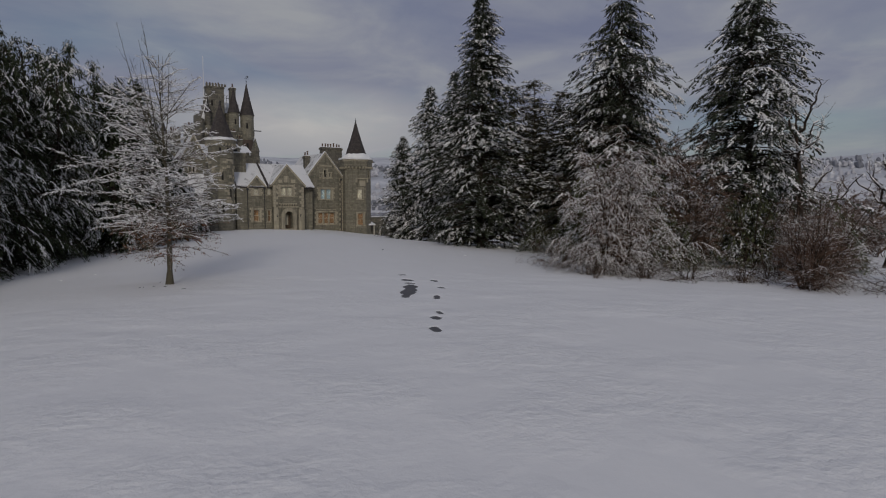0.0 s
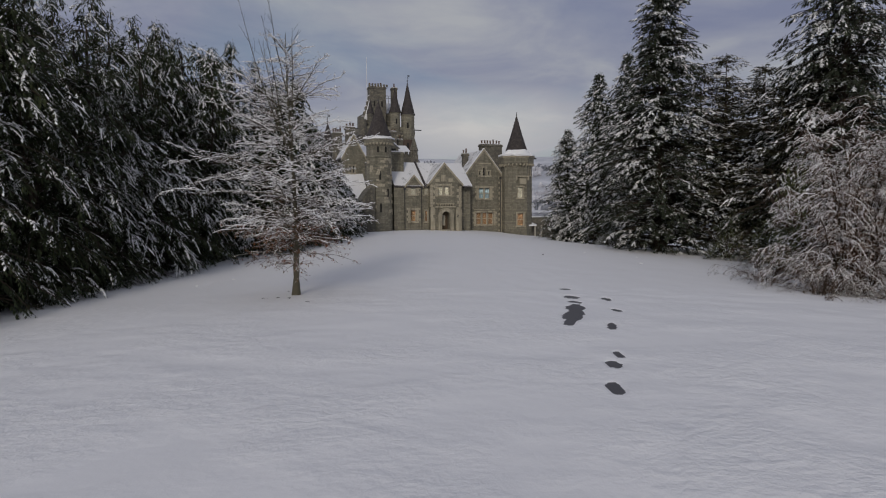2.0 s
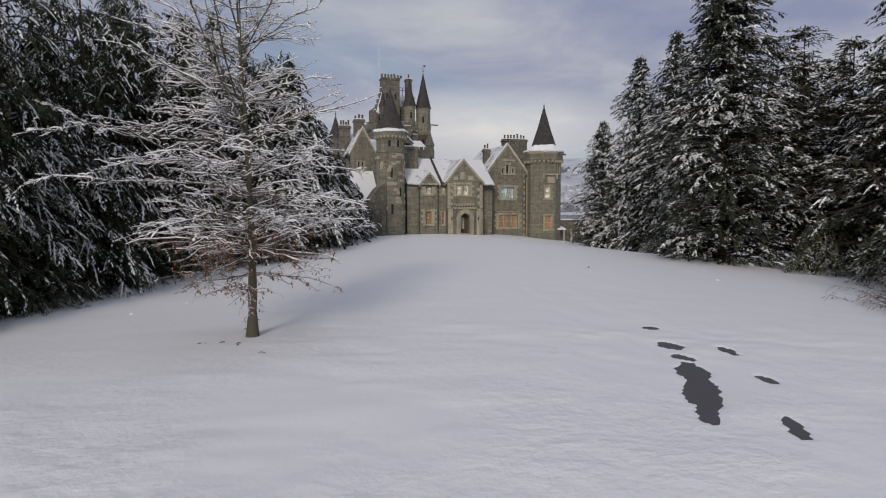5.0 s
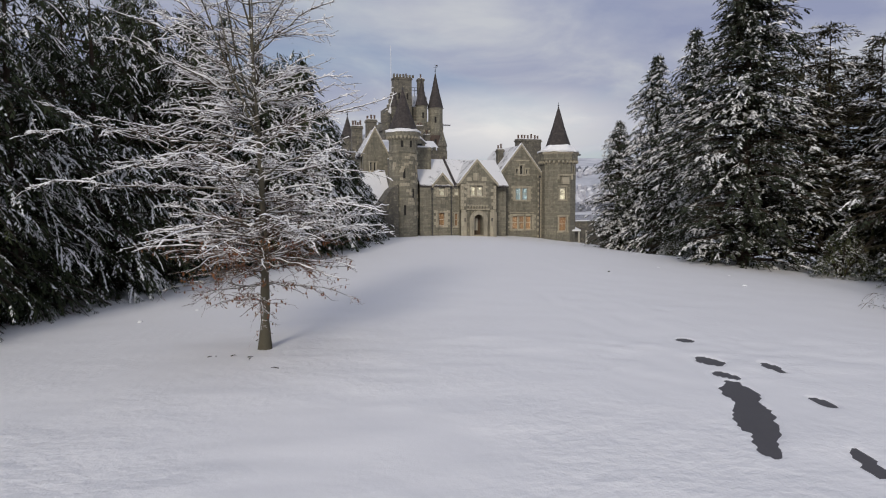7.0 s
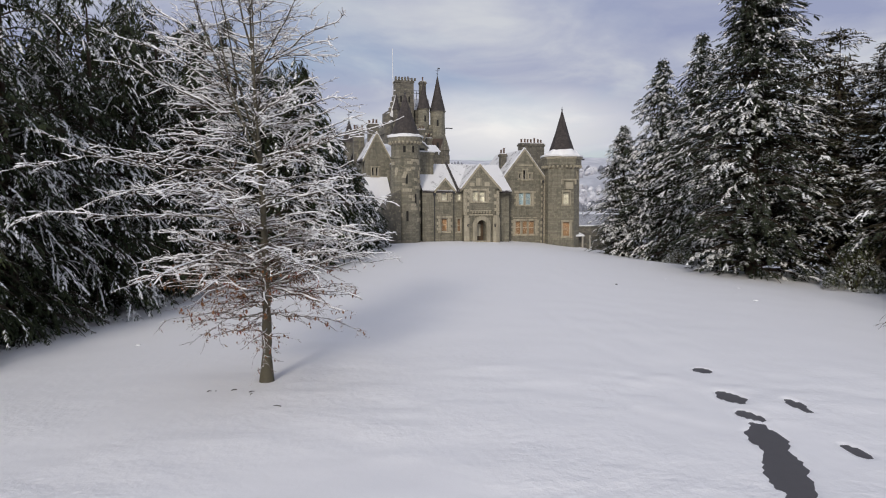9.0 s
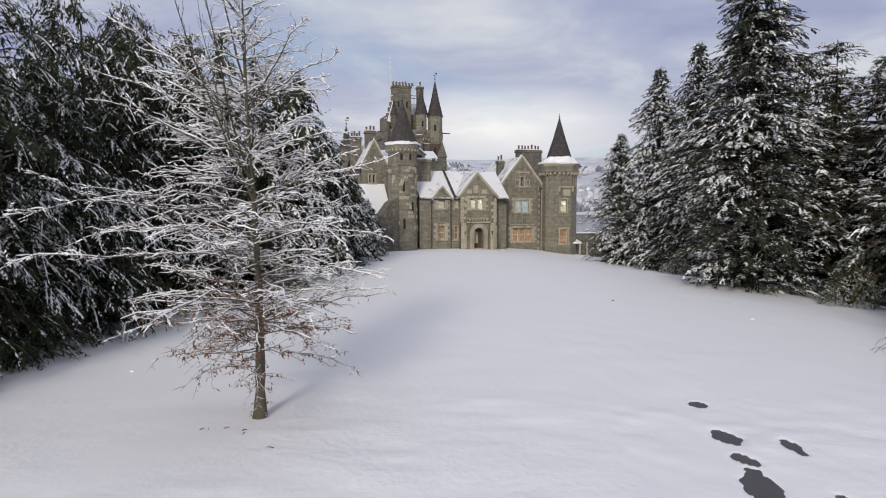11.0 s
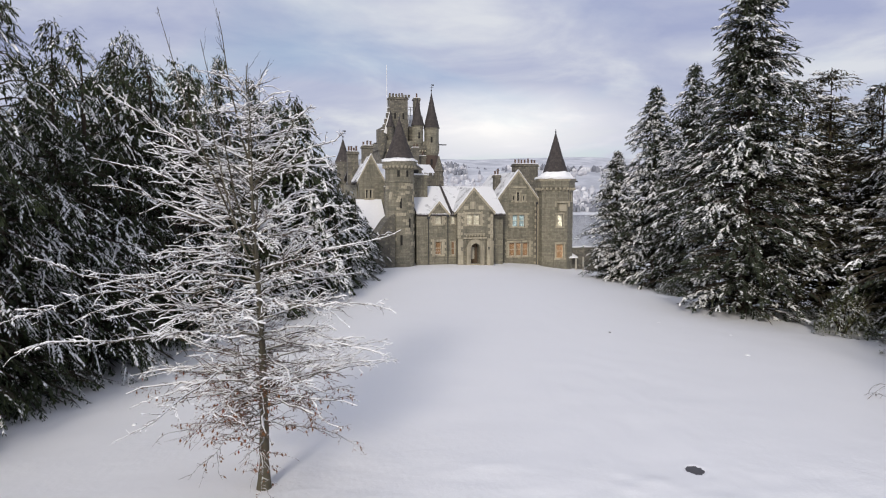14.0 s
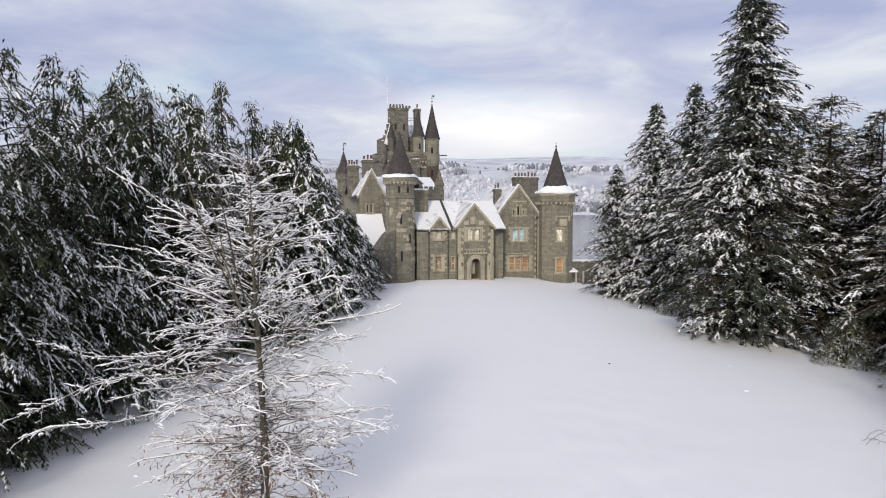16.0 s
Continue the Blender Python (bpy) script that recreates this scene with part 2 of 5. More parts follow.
EVERGREEN = snowed("evergreen_leaves", ((0.045, 0.052, 0.022), (0.09, 0.10, 0.042), (0.15, 0.15, 0.07)), 0.80, 0.25, 3.0, 0.5, 0.6, 0.9, 13.0, 3.0)
BARK = snowed("larch_bark", ((0.055, 0.048, 0.034), (0.10, 0.09, 0.064), (0.16, 0.148, 0.11)), 0.5, 0.3, 3.0, 0.9, 0.55, 0.8, 16.0)
DARKBARK = snowed("dark_bark", ((0.03, 0.022, 0.016), (0.045, 0.032, 0.024), (0.06, 0.045, 0.03)), 0.75, 0.3, 1.0, 0.9, 0.3)
FROSTTWIG = snowed("frosted_twigs", ((0.06, 0.04, 0.028), (0.10, 0.066, 0.045), (0.15, 0.10, 0.07)), 0.5, 0.5, 0.8, 0.9, 0.6)
BROWNTWIG = snowed("brown_twigs", ((0.07, 0.042, 0.03), (0.12, 0.072, 0.05), (0.17, 0.11, 0.08)), 0.5, 0.5, 0.7, 0.9, 0.6, 0.8)
DEADLEAF = snowed("withered_leaves", ((0.13, 0.06, 0.025), (0.22, 0.10, 0.04), (0.26, 0.06, 0.04)), 0.9, 0.3, 1.0, 0.8, 0.4)
# both far woods have pale distance haze mixed into their colours
FARWOOD = snowed("frosted_hazed_wood", ((0.42, 0.42, 0.46), (0.53, 0.53, 0.57), (0.64, 0.65, 0.69)), 0.55, 0.6, 0.02, 0.9, 0.5, 0.8, 0.2)
FARFIR = snowed("dark_hazed_wood", ((0.17, 0.18, 0.21), (0.23, 0.24, 0.275), (0.31, 0.32, 0.36)), 1.1, 0.6, 0.02, 0.9, 0.5, 0.6, 0.2)


# ---- mesh helpers ----
def mesh_of(name, verts, faces, mat, smooth=False):
    me = bpy.data.meshes.new(name)
    if isinstance(verts, np.ndarray):
        verts = verts.tolist()
    if isinstance(faces, np.ndarray):
        faces = faces.tolist()
    me.from_pydata(verts, [], faces)
    me.materials.append(mat)
    if smooth:
        me.polygons.foreach_set("use_smooth", [True] * len(me.polygons))
    return me


def part(name, bm, mat, parent, label=""):
    """Links a bmesh (or a mesh) as one object under a thing or a part."""
    if isinstance(bm, bpy.types.Mesh):
        me = bm
    else:
        me = bpy.data.meshes.new(name)
        bmesh.ops.recalc_face_normals(bm, faces=bm.faces[:])
        bm.to_mesh(me)
        bm.free()
        me.materials.append(mat)
    ob = new(name, me)
    ob.parent = parent
    if name in ("twig", "stem", "bough", "leaf", "foliage", "crown", "branch_snow", "limb"):
        tagged(ob, kind="stuff")
    return tagged(ob, label) if label else ob


def thing(name, label, category, m=None, group="", kind=""):
    ob = new(name)
    if m is not None:
        ob.matrix_world = m
    return tagged(ob, label, category, group, kind)


def boxes(*specs, bm=None, bevel=0.0):
    """Boxes (x0, x1, y0, y1, z0, z1) in one bmesh."""
    bm = bm or bmesh.new()
    for x0, x1, y0, y1, z0, z1 in specs:
        m = Matrix.Translation(((x0 + x1) / 2, (y0 + y1) / 2, (z0 + z1) / 2)) @ Matrix.Diagonal((x1 - x0, y1 - y0, z1 - z0, 1))
        bmesh.ops.create_cube(bm, size=1, matrix=m)
    if bevel:
        bmesh.ops.bevel(bm, geom=bm.edges[:], offset=bevel, segments=1, affect="EDGES")
    return bm


def prism(bm, pts, off):
    """A solid from a loop of points swept by off."""
    a = [bm.verts.new(p) for p in pts]
    b = [bm.verts.new(Vector(p) + Vector(off)) for p in pts]
    bm.faces.new(a), bm.faces.new(b[::-1])
    for i in range(len(a)):
        j = (i + 1) % len(a)
        bm.faces.new((a[i], b[i], b[j], a[j]))
    return bm


def lathe(bm, profile, sides, centre=(0, 0), turn=0.0):
    rings = []
    for r, z in profile:
        rings.append([bm.verts.new((centre[0] + max(r, 0.004) * math.cos(turn + 2 * math.pi * i / sides), centre[1] + max(r, 0.004) * math.sin(turn + 2 * math.pi * i / sides), z)) for i in range(sides)])
    for a, b in zip(rings, rings[1:]):
        for i in range(sides):
            j = (i + 1) % sides
            bm.faces.new((a[i], a[j], b[j], b[i]))
    bm.faces.new(rings[0][::-1]), bm.faces.new(rings[-1])
    return bm


def panel(outline, holes, depth):
    """A wall of that thickness in the x-z plane, its face at y = 0, with real openings."""
    loops = [[Vector((x, 0, z)) for x, z in loop] for loop in (outline, *holes)]
    flat = [p for loop in loops for p in loop]
    bm = bmesh.new()
    f = [bm.verts.new(p) for p in flat]
    b = [bm.verts.new(p + Vector((0, depth, 0))) for p in flat]
    for tri in tessellate_polygon(loops):
        bm.faces.new([f[i] for i in tri]), bm.faces.new([b[i] for i in reversed(tri)])
    k = 0
    for loop in loops:
        n = len(loop)
        for i in range(n):
            p, q = k + i, k + (i + 1) % n
            bm.faces.new((f[p], f[q], b[q], b[p]))
        k += n
    return bm


def rect(x0, x1, z0, z1):
    return [(x0, z0), (x1, z0), (x1, z1), (x0, z1)]


def tubes(lines, sides=4):
    """Tapered tubes along polylines of equal point count: (n, k, 3) points and (n, k) radii, as arrays of vertices and faces."""
    P, R = lines
    n, k, _ = P.shape
    d = np.gradient(P, axis=1)
    d /= np.linalg.norm(d, axis=2, keepdims=True) + 1e-9
    ref = np.where(np.abs(d[..., 2:3]) > 0.9, np.array([1.0, 0, 0]), np.array([0, 0, 1.0]))
    u = np.cross(d, ref)
    u /= np.linalg.norm(u, axis=2, keepdims=True) + 1e-9
    w = np.cross(u, d)
    ang = np.arange(sides) * 2 * np.pi / sides + np.pi / 2
    ring = u[:, :, None, :] * np.cos(ang)[None, None, :, None] + w[:, :, None, :] * np.sin(ang)[None, None, :, None]
    V = (P[:, :, None, :] + ring * R[:, :, None, None]).reshape(-1, 3)
    base = (np.arange(n)[:, None, None] * k + np.arange(k - 1)[None, :, None]) * sides
    s = np.arange(sides)[None, None, :]
    t = (s + 1) % sides
    F = np.stack([base + s, base + t, base + sides + t, base + sides + s], -1).reshape(-1, 4)
    return V, F


def join(parts):
    V, F, k = [], [], 0
    for v, f in parts:
        V.append(v)
        F.extend((f + k).tolist())
        k += len(v)
    return np.concatenate(V), F


def value_noise(x, y, seed=0):
    xi, yi = np.floor(x), np.floor(y)
    fx, fy = x - xi, y - yi
    fx, fy = fx * fx * (3 - 2 * fx), fy * fy * (3 - 2 * fy)

    def hashed(a, b):
        h = np.sin(a * 127.1 + b * 311.7 + seed * 74.7) * 43758.5453
        return h - np.floor(h)
    return (hashed(xi, yi) * (1 - fx) + hashed(xi + 1, yi) * fx) * (1 - fy) + (hashed(xi, yi + 1) * (1 - fx) + hashed(xi + 1, yi + 1) * fx) * fy - 0.5


def smooth(a, b, x):
    s = np.clip((x - a) / (b - a), 0, 1)
    return s * s * (3 - 2 * s)


# ---- ground ----
# bare patches where the snow has been scraped off the drive: x, y, half width, half length, turn
BARE = [(6.62, 28.05, 0.36, 0.95, 0.22), (6.22, 26.6, 0.36, 1.2, 0.29), (5.84, 25.5, 0.18, 0.9, 0.30), (6.92, 29.45, 0.20, 0.36, -0.3), (7.08, 30.75, 0.28, 0.5, -0.25), (7.41, 33.15, 0.24, 0.32, 0.0),
        (8.33, 30.2, 0.17, 0.52, 0.0), (7.9, 27.5, 0.16, 0.36, 0.0), (6.90, 24.65, 0.13, 0.60, 0.23), (5.99, 21.0, 0.11, 0.42, 0.1), (5.6, 20.05, 0.17, 0.44, 0.1), (5.06, 18.2, 0.16, 0.48, 0.1)]


def bareness(x, y):
    """Above 0 inside a bare patch."""
    best = np.full(np.shape(x), -9.0)
    wob = value_noise(x * 3.1, y * 3.1, 5) * 0.7 + value_noise(x * 8, y * 8, 6) * 0.5
    for px, py, a, b, turn in BARE:
        c, s = math.cos(turn), math.sin(turn)
        dx, dy = x - px, y - py
        q = 1 - np.sqrt(((dx * c - dy * s) / a) ** 2 + ((dx * s + dy * c) / b) ** 2) + wob * 0.42
        best = np.maximum(best, q)
    return best


LOCH = -12.0


def lawn(x, y):
    x, y = np.asarray(x, float), np.asarray(y, float)
    z = -0.45 + 0.35 * smooth(32, 88, y)
    right = 0.0013 + 0.0004 * smooth(32, 48, y) + 0.0027 * smooth(60, 90, y)
    z = z - np.where(x > 0, right, 0.0030) * np.minimum(np.abs(x), 22) ** 2
    z = z - 0.02 * np.clip(np.abs(x) - 22, 0, 60)
    z = z + value_noise(x * 0.09, y * 0.09, 2) * 0.14
    return z


def height(x, y):
    x, y = np.asarray(x, float), np.asarray(y, float)
    r = np.hypot(x, y)
    z = lawn(x, y)
    bare = bareness(x, y)
    even = smooth(80, 40, r) * smooth(0.0, -0.6, bare)
    z = z + (value_noise(x * 0.9, y * 0.9, 3) * 0.05 + value_noise(x * 2.1, y * 2.1, 4) * 0.05 * smooth(-0.05, 0.2, value_noise(x * 0.13 + 3, y * 0.13, 12))) * even
    lane = x - 2.2 - 0.215 * (y - 7.6)
    z = z - (0.08 * np.exp(-((lane + 0.72) / 0.30) ** 2) + 0.08 * np.exp(-((lane - 0.72) / 0.32) ** 2)) * smooth(17.2, 11, y) * smooth(-4, 1, y) * smooth(0.0, -0.8, bare)
    z = z - 0.075 * smooth(0.0, 0.2, bare) * (r < 60)
    z = z - (13.5 + z) * smooth(112, 235, y)
    side = smooth(60, 300, np.abs(x)) * smooth(200, 60, y)
    z = z - 3.0 * side
    hill = smooth(1130, 1900, r) * smooth(-600, 200, y)
    z = z + hill * (112 + 55 * value_noise(x / 700, y / 700, 7) + 22 * value_noise(x / 210, y / 210, 8))
    peak = smooth(2300, 4400, r) * smooth(-600, 200, y)
    z = z + peak * (150 + 230 * value_noise(x / 1900 + 0.35, y / 1900, 9) + 50 * value_noise(x / 500, y / 500, 10))
    z = z + smooth(60, 500, r) * (1 - smooth(-600, 200, y)) * (10 + 30 * value_noise(x / 160, y / 160, 11))
    return z


def spread(lo, hi, step, far):
    """Even steps from lo to hi, then growing ones out to far on both sides."""
    mid = list(np.arange(lo, hi + 1e-6, step))
    out, d = [], step
    while sum(out) < far:
        d = min(d * 1.15, 150)
        out.append(d)
    up = np.cumsum(out) + mid[-1]
    down = mid[0] - np.cumsum(out)
    return np.array(list(down[::-1]) + mid + list(up))


def refine(a, lo, hi, step):
    return np.array(sorted(set(np.round(np.concatenate([a[(a < lo) | (a > hi)], np.arange(lo, hi, step)]), 4))))


def build_ground():
    xs = refine(spread(-18, 24, 0.5, 4700), 4.5, 9.0, 0.09)
    ys = refine(spread(-6, 95, 0.5, 4700), 17.3, 33.6, 0.11)
    X, Y = np.meshgrid(xs, ys)
    V = np.stack([X, Y, height(X, Y)], -1).reshape(-1, 3)
    nx, ny = len(xs), len(ys)
    i = (np.arange(ny - 1)[:, None] * nx + np.arange(nx - 1)[None, :])
    F = np.stack([i, i + 1, i + nx + 1, i + nx], -1).reshape(-1, 4)
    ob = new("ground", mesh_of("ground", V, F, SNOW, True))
    tagged(ob, "snow-covered lawn falling to a loch and white hills", "snowy ground", kind="structure")
    # dark tarmac showing in the scraped patches
    for k, (px, py, a, b, turn) in enumerate(BARE):
        r = max(a, b) * 1.45
        n = 12
        gx, gy = np.meshgrid(np.linspace(px - r, px + r, n), np.linspace(py - r, py + r, n))
        gz = lawn(gx, gy) - 0.026
        Vp = np.stack([gx, gy, gz], -1).reshape(-1, 3)
        j = (np.arange(n - 1)[:, None] * n + np.arange(n - 1)[None, :])
        Fp = np.stack([j, j + 1, j + n + 1, j + n], -1).reshape(-1, 4)
        tagged(new("bare_patch", mesh_of("bare_patch", Vp, Fp, TARMAC, True)), "dark wet bare patch where snow is gone from the drive", "bare patch", "bare patches", "structure")
    w = mesh_of("water", [(-3000, 150, LOCH), (3000, 150, LOCH), (3000, 1700, LOCH), (-3000, 1700, LOCH)], [(0, 1, 2, 3)], WATER)
    tagged(new("water", w), "grey-blue still loch under the hills", "loch", kind="structure")


build_ground()


# ---- castle ----
castle = thing("castle", "grey-tan sandstone baronial castle with turrets and snowy roofs", "castle", pose(4.6, 88.7, 0, 0, 0, 18))
G = -2.2   # foundations reach below the snow
rng = random.Random(4)


def wall(name, outline, holes=(), at=(0, 0), turn=0, depth=0.5, mat=None, label=""):
    ob = part(name, panel(outline, holes, depth), mat or STONE, castle, label)
    ob.matrix_local = pose(at[0], at[1], 0, 0, 0, turn)
    return ob


def window(u0, u1, z0, z1, v, lights=1, fill=None, margin=0.2, bars=True, at=None, turn=0):
    """A stone-framed sash window in a wall whose face is at v; at and turn set it on a turned wall instead."""
    bm = boxes((u0 - margin, u0, -0.05, 0.25, z0, z1), (u1, u1 + margin, -0.05, 0.25, z0, z1), (u0 - margin - 0.06, u1 + margin + 0.06, -0.06, 0.25, z1, z1 + margin * 1.15))
    w = (u1 - u0) / lights
    for i in range(1, lights):
        boxes((u0 + i * w - 0.07, u0 + i * w + 0.07, -0.03, 0.25, z0, z1), bm=bm)
    win = part("window", bm, DRESSED, castle, "dressed stone window surround")
    win.matrix_local = pose(at[0], at[1], 0, 0, 0, turn) if at else pose(0, v, 0)
    part("sill", boxes((u0 - margin - 0.1, u1 + margin + 0.1, -0.12, 0.26, z0 - 0.17, z0), bevel=0.02), DRESSED, win)
    for i in range(lights):
        a, b = u0 + i * w + (0.07 if i else 0), u0 + (i + 1) * w - (0.07 if i < lights - 1 else 0)
        fr = boxes((a, a + 0.06, 0.14, 0.22, z0, z1), (b - 0.06, b, 0.14, 0.22, z0, z1), (a + 0.06, b - 0.06, 0.14, 0.22, z0, z0 + 0.07), (a + 0.06, b - 0.06, 0.14, 0.22, z1 - 0.06, z1))
        if bars:
            boxes((a + 0.06, b - 0.06, 0.13, 0.21, (z0 + z1) / 2 - 0.03, (z0 + z1) / 2 + 0.03), bm=fr)
        part("frame", fr, TIMBER, win)
        part("pane", boxes((a + 0.05, b - 0.05, 0.17, 0.185, z0 + 0.05, z1 - 0.05)), GLASS, win).visible_shadow = False
        # panel behind the glass; GLOOM and TEAL paint in darkness and a reflection
        part("window_fill", boxes((a + 0.01, b - 0.01, 0.27, 0.30, z0 + 0.01, z1 - 0.01)), fill or GLOOM, win)
    return win


def gable_roof(u0, u1, v0, v1, ze, zr, along="v", over=0.25, snow=0.16, name="roof", centre=None):
    """Two slate slopes with a snow cover on each. The ridge runs along v or u."""
    if along == "v":
        mid = (u0 + u1) / 2 if centre is None else centre
        sides = [((u0 - over, ze - over * 0.8), (mid, zr)), ((u1 + over, ze - over * 0.8), (mid, zr))]
    else:
        mid = (v0 + v1) / 2 if centre is None else centre
        sides = [((v0 - over, ze - over * 0.8), (mid, zr)), ((v1 + over, ze - over * 0.8), (mid, zr))]
    for (a, za), (b, zb) in sides:
        for nm, lo, hi, mat in (("roof_slope", 0.0, 0.12, SLATE), ("snow_cover", 0.124, 0.124 + snow, THIN_SNOW)):
            loop = [(a, za + lo), (b, zb + lo), (b, zb + hi), (a, za + hi)]
            bm = bmesh.new()
            if along == "v":
                prism(bm, [(p, v0, z) for p, z in loop], (0, v1 - v0, 0))
            else:
                prism(bm, [(u0, p, z) for p, z in loop], (u1 - u0, 0, 0))
            if nm == "snow_cover":
                bmesh.ops.bevel(bm, geom=bm.edges[:], offset=0.04, segments=2, affect="EDGES")
            part(nm, bm, mat, castle, "smooth snow lying on the slates" if nm == "snow_cover" else "")


def coping(u0, z0, u1, z1, v, w=0.42, snow=True):
    """A sloping skew stone along a gable's edge, with snow on it."""
    for nm, lo, hi, mat in (("skew_stone", -0.12, 0.22, DRESSED), ("skew_snow", 0.224, 0.29, ROOF_SNOW)):
        if nm == "skew_snow" and not snow:
            continue
        bm = prism(bmesh.new(), [(u0, v, z0 + lo), (u1, v, z1 + lo), (u1, v, z1 + hi), (u0, v, z0 + hi)], (0, w, 0))
        part(nm, bm, mat, castle)


QUOIN = mesh_of("quoin", *(lambda b: (b[0], b[1]))(([(x, y, z) for z in (0, 1) for x, y in ((-.5, -.5), (.5, -.5), (.5, .5), (-.5, .5))],
                [(3, 2, 1, 0), (4, 5, 6, 7), (0, 1, 5, 4), (1, 2, 6, 5), (2, 3, 7, 6), (3, 0, 4, 7)])), DRESSED)


def quoins(u, v, z0, z1, inward=1, depth=0.5):
    """Corner stones, long and short in turn, standing a finger proud of the rubble."""
    z, k = z0, 0
    while z < z1 - 0.15:
        h = rng.uniform(0.32, 0.42)
        w = (0.62 if k % 2 else 0.36) * rng.uniform(0.9, 1.1)
        q = new("quoin", QUOIN)
        q.parent = castle
        q.matrix_local = Matrix.Translation((u + inward * (w / 2 - 0.03), v + 0.2 - 0.03, z)) @ Matrix.Diagonal((w, 0.42, h - 0.02, 1))
        z, k = z + h, k + 1


def stack(u0, u1, v0, v1, z0, z1, pots, mat=None):
    c = part("chimney", boxes((u0, u1, v0, v1, z0, z1 - 0.35), (u0 - 0.1, u1 + 0.1, v0 - 0.1, v1 + 0.1, z1 - 0.346, z1 - 0.12), (u0 - 0.03, u1 + 0.03, v0 - 0.03, v1 + 0.03, z1 - 0.116, z1), bevel=0.02), mat or DARKSTONE, castle, "tall stone chimney stack")
    part("cap_snow", boxes((u0, u1, v0, v1, z1 + 0.004, z1 + 0.09), bevel=0.03), ROOF_SNOW, c)
    for i in range(pots):
        x = u0 + (i + 0.5) * (u1 - u0) / pots + rng.uniform(-.04, .04)
        h = rng.uniform(0.45, 0.75)
        part("chimney_pot", lathe(bmesh.new(), [(0.15, z1), (0.12, z1 + 0.1), (0.11, z1 + h - 0.08), (0.15, z1 + h - 0.06), (0.14, z1 + h)], 8, (x, (v0 + v1) / 2)), POT, c)


def finial(u, v, z, h, vane=True, parent=None):
    bm = lathe(bmesh.new(), [(0.035, z - 0.2), (0.03, z + h)], 6, (u, v))
    lathe(bm, [(0.02, z + h * 0.25 - 0.12), (0.13, z + h * 0.25), (0.02, z + h * 0.25 + 0.12)], 8, (u, v))
    if vane:
        boxes((u - 0.28, u + 0.35, v - 0.015, v + 0.015, z + h * 0.62, z + h * 0.62 + 0.04), (u + 0.1, u + 0.38, v - 0.015, v + 0.015, z + h * 0.8, z + h * 0.98), bm=bm)
    part("finial", bm, LEAD, parent or castle, "wrought iron weather vane" if vane else "")


def ragged(bm, amount=0.12):
    """Uneven lumps on a ring of snow."""
    for vert in bm.verts:
        n = noise.noise_vector(vert.co * 1.7) * amount
        vert.co += Vector((n.x, n.y, n.z * 1.2))
    return bm


def spire(u, v, z0, z1, r, sides, turn=0.0, vane=True, rod=1.2, skirt=None, mat=None):
    """A slate spire with a flared foot; skirt: the snow ring at its base, outer radius and height."""
    sp = part("spire", lathe(bmesh.new(), [(r * 1.07, z0), (r * 0.98, z0 + 0.25), (r * 0.5, z0 + (z1 - z0) * 0.49), (0.05, z1)], sides, (u, v), turn), mat or SLATE, castle, "steep dark slate spire")
    if skirt:
        part("spire_snow", ragged(lathe(bmesh.new(), [(skirt[0], z0 - skirt[1]), (skirt[0] + 0.02, z0 - skirt[1] + 0.14), ((skirt[0] + r) / 2, z0 - skirt[1] * 0.4), (r * 1.12, z0 + 0.12), (r * 0.95, z0 + 0.35)], sides * 4, (u, v), turn), 0.16), ROOF_SNOW, sp)
    finial(u, v, z1, rod, vane, sp)
    return sp


CORBEL = mesh_of("corbel", [(-.5, -.5, 0.4), (.5, -.5, 0.4), (.5, .5, 0), (-.5, .5, 0), (-.5, -.5, 1), (.5, -.5, 1), (.5, .5, 1), (-.5, .5, 1)],
                 [(3, 2, 1, 0), (4, 5, 6, 7), (0, 1, 5, 4), (1, 2, 6, 5), (2, 3, 7, 6), (3, 0, 4, 7)], DRESSED)


def corbel_ring(u, v, r, z, n, h=0.4):
    for i in range(n):
        a = 2 * math.pi * i / n
        q = new("corbel", CORBEL)
        q.parent = castle
        q.matrix_local = Matrix.Translation((u + r * math.cos(a), v + r * math.sin(a), z)) @ Matrix.Rotation(a + math.pi / 2, 4, "Z") @ Matrix.Diagonal((0.2, 0.4, h, 1))


def downpipe(u, v, z0, z1):
    bm = lathe(bmesh.new(), [(0.05, z0), (0.05, z1)], 6, (u, v))
    boxes((u - 0.13, u + 0.13, v - 0.1, v + 0.1, z1, z1 + 0.25), bm=bm)
    part("downpipe", bm, LEAD, castle)


# entrance gable with its arched door
def arch(u0, u1, z0, zs, n=9):
    r, c = (u1 - u0) / 2, (u0 + u1) / 2
    return [(u0, z0), (u1, z0)] + [(c + r * math.cos(math.pi * i / n), zs + r * 1.08 * math.sin(math.pi * i / n)) for i in range(n + 1)]


D0, D1 = -0.98, 0.16
wall("porch_wall", [(-2.45, G), (1.75, G), (1.75, 5.75), (-0.55, 8.2), (-2.45, 5.85)], [arch(D0, D1, -0.12, 1.62), rect(-1.42, 0.14, 4.3, 5.5)])
wall("porch_side", rect(0, 3.2, G, 5.75), (), (1.75, 0.0), 90)
wall("porch_side", rect(0, 3.2, G, 5.75), (), (-2.45, 3.2), -90)
gable_roof(-2.45, 1.75, 0.42, 5.5, 5.75, 8.2, over=0.3, centre=-0.55)
coping(-2.8, 5.5, -0.55, 8.28, -0.06)
coping(2.05, 5.5, -0.55, 8.28, -0.06)
window(-1.42, 0.14, 4.3, 5.5, 0, 2, BLIND)
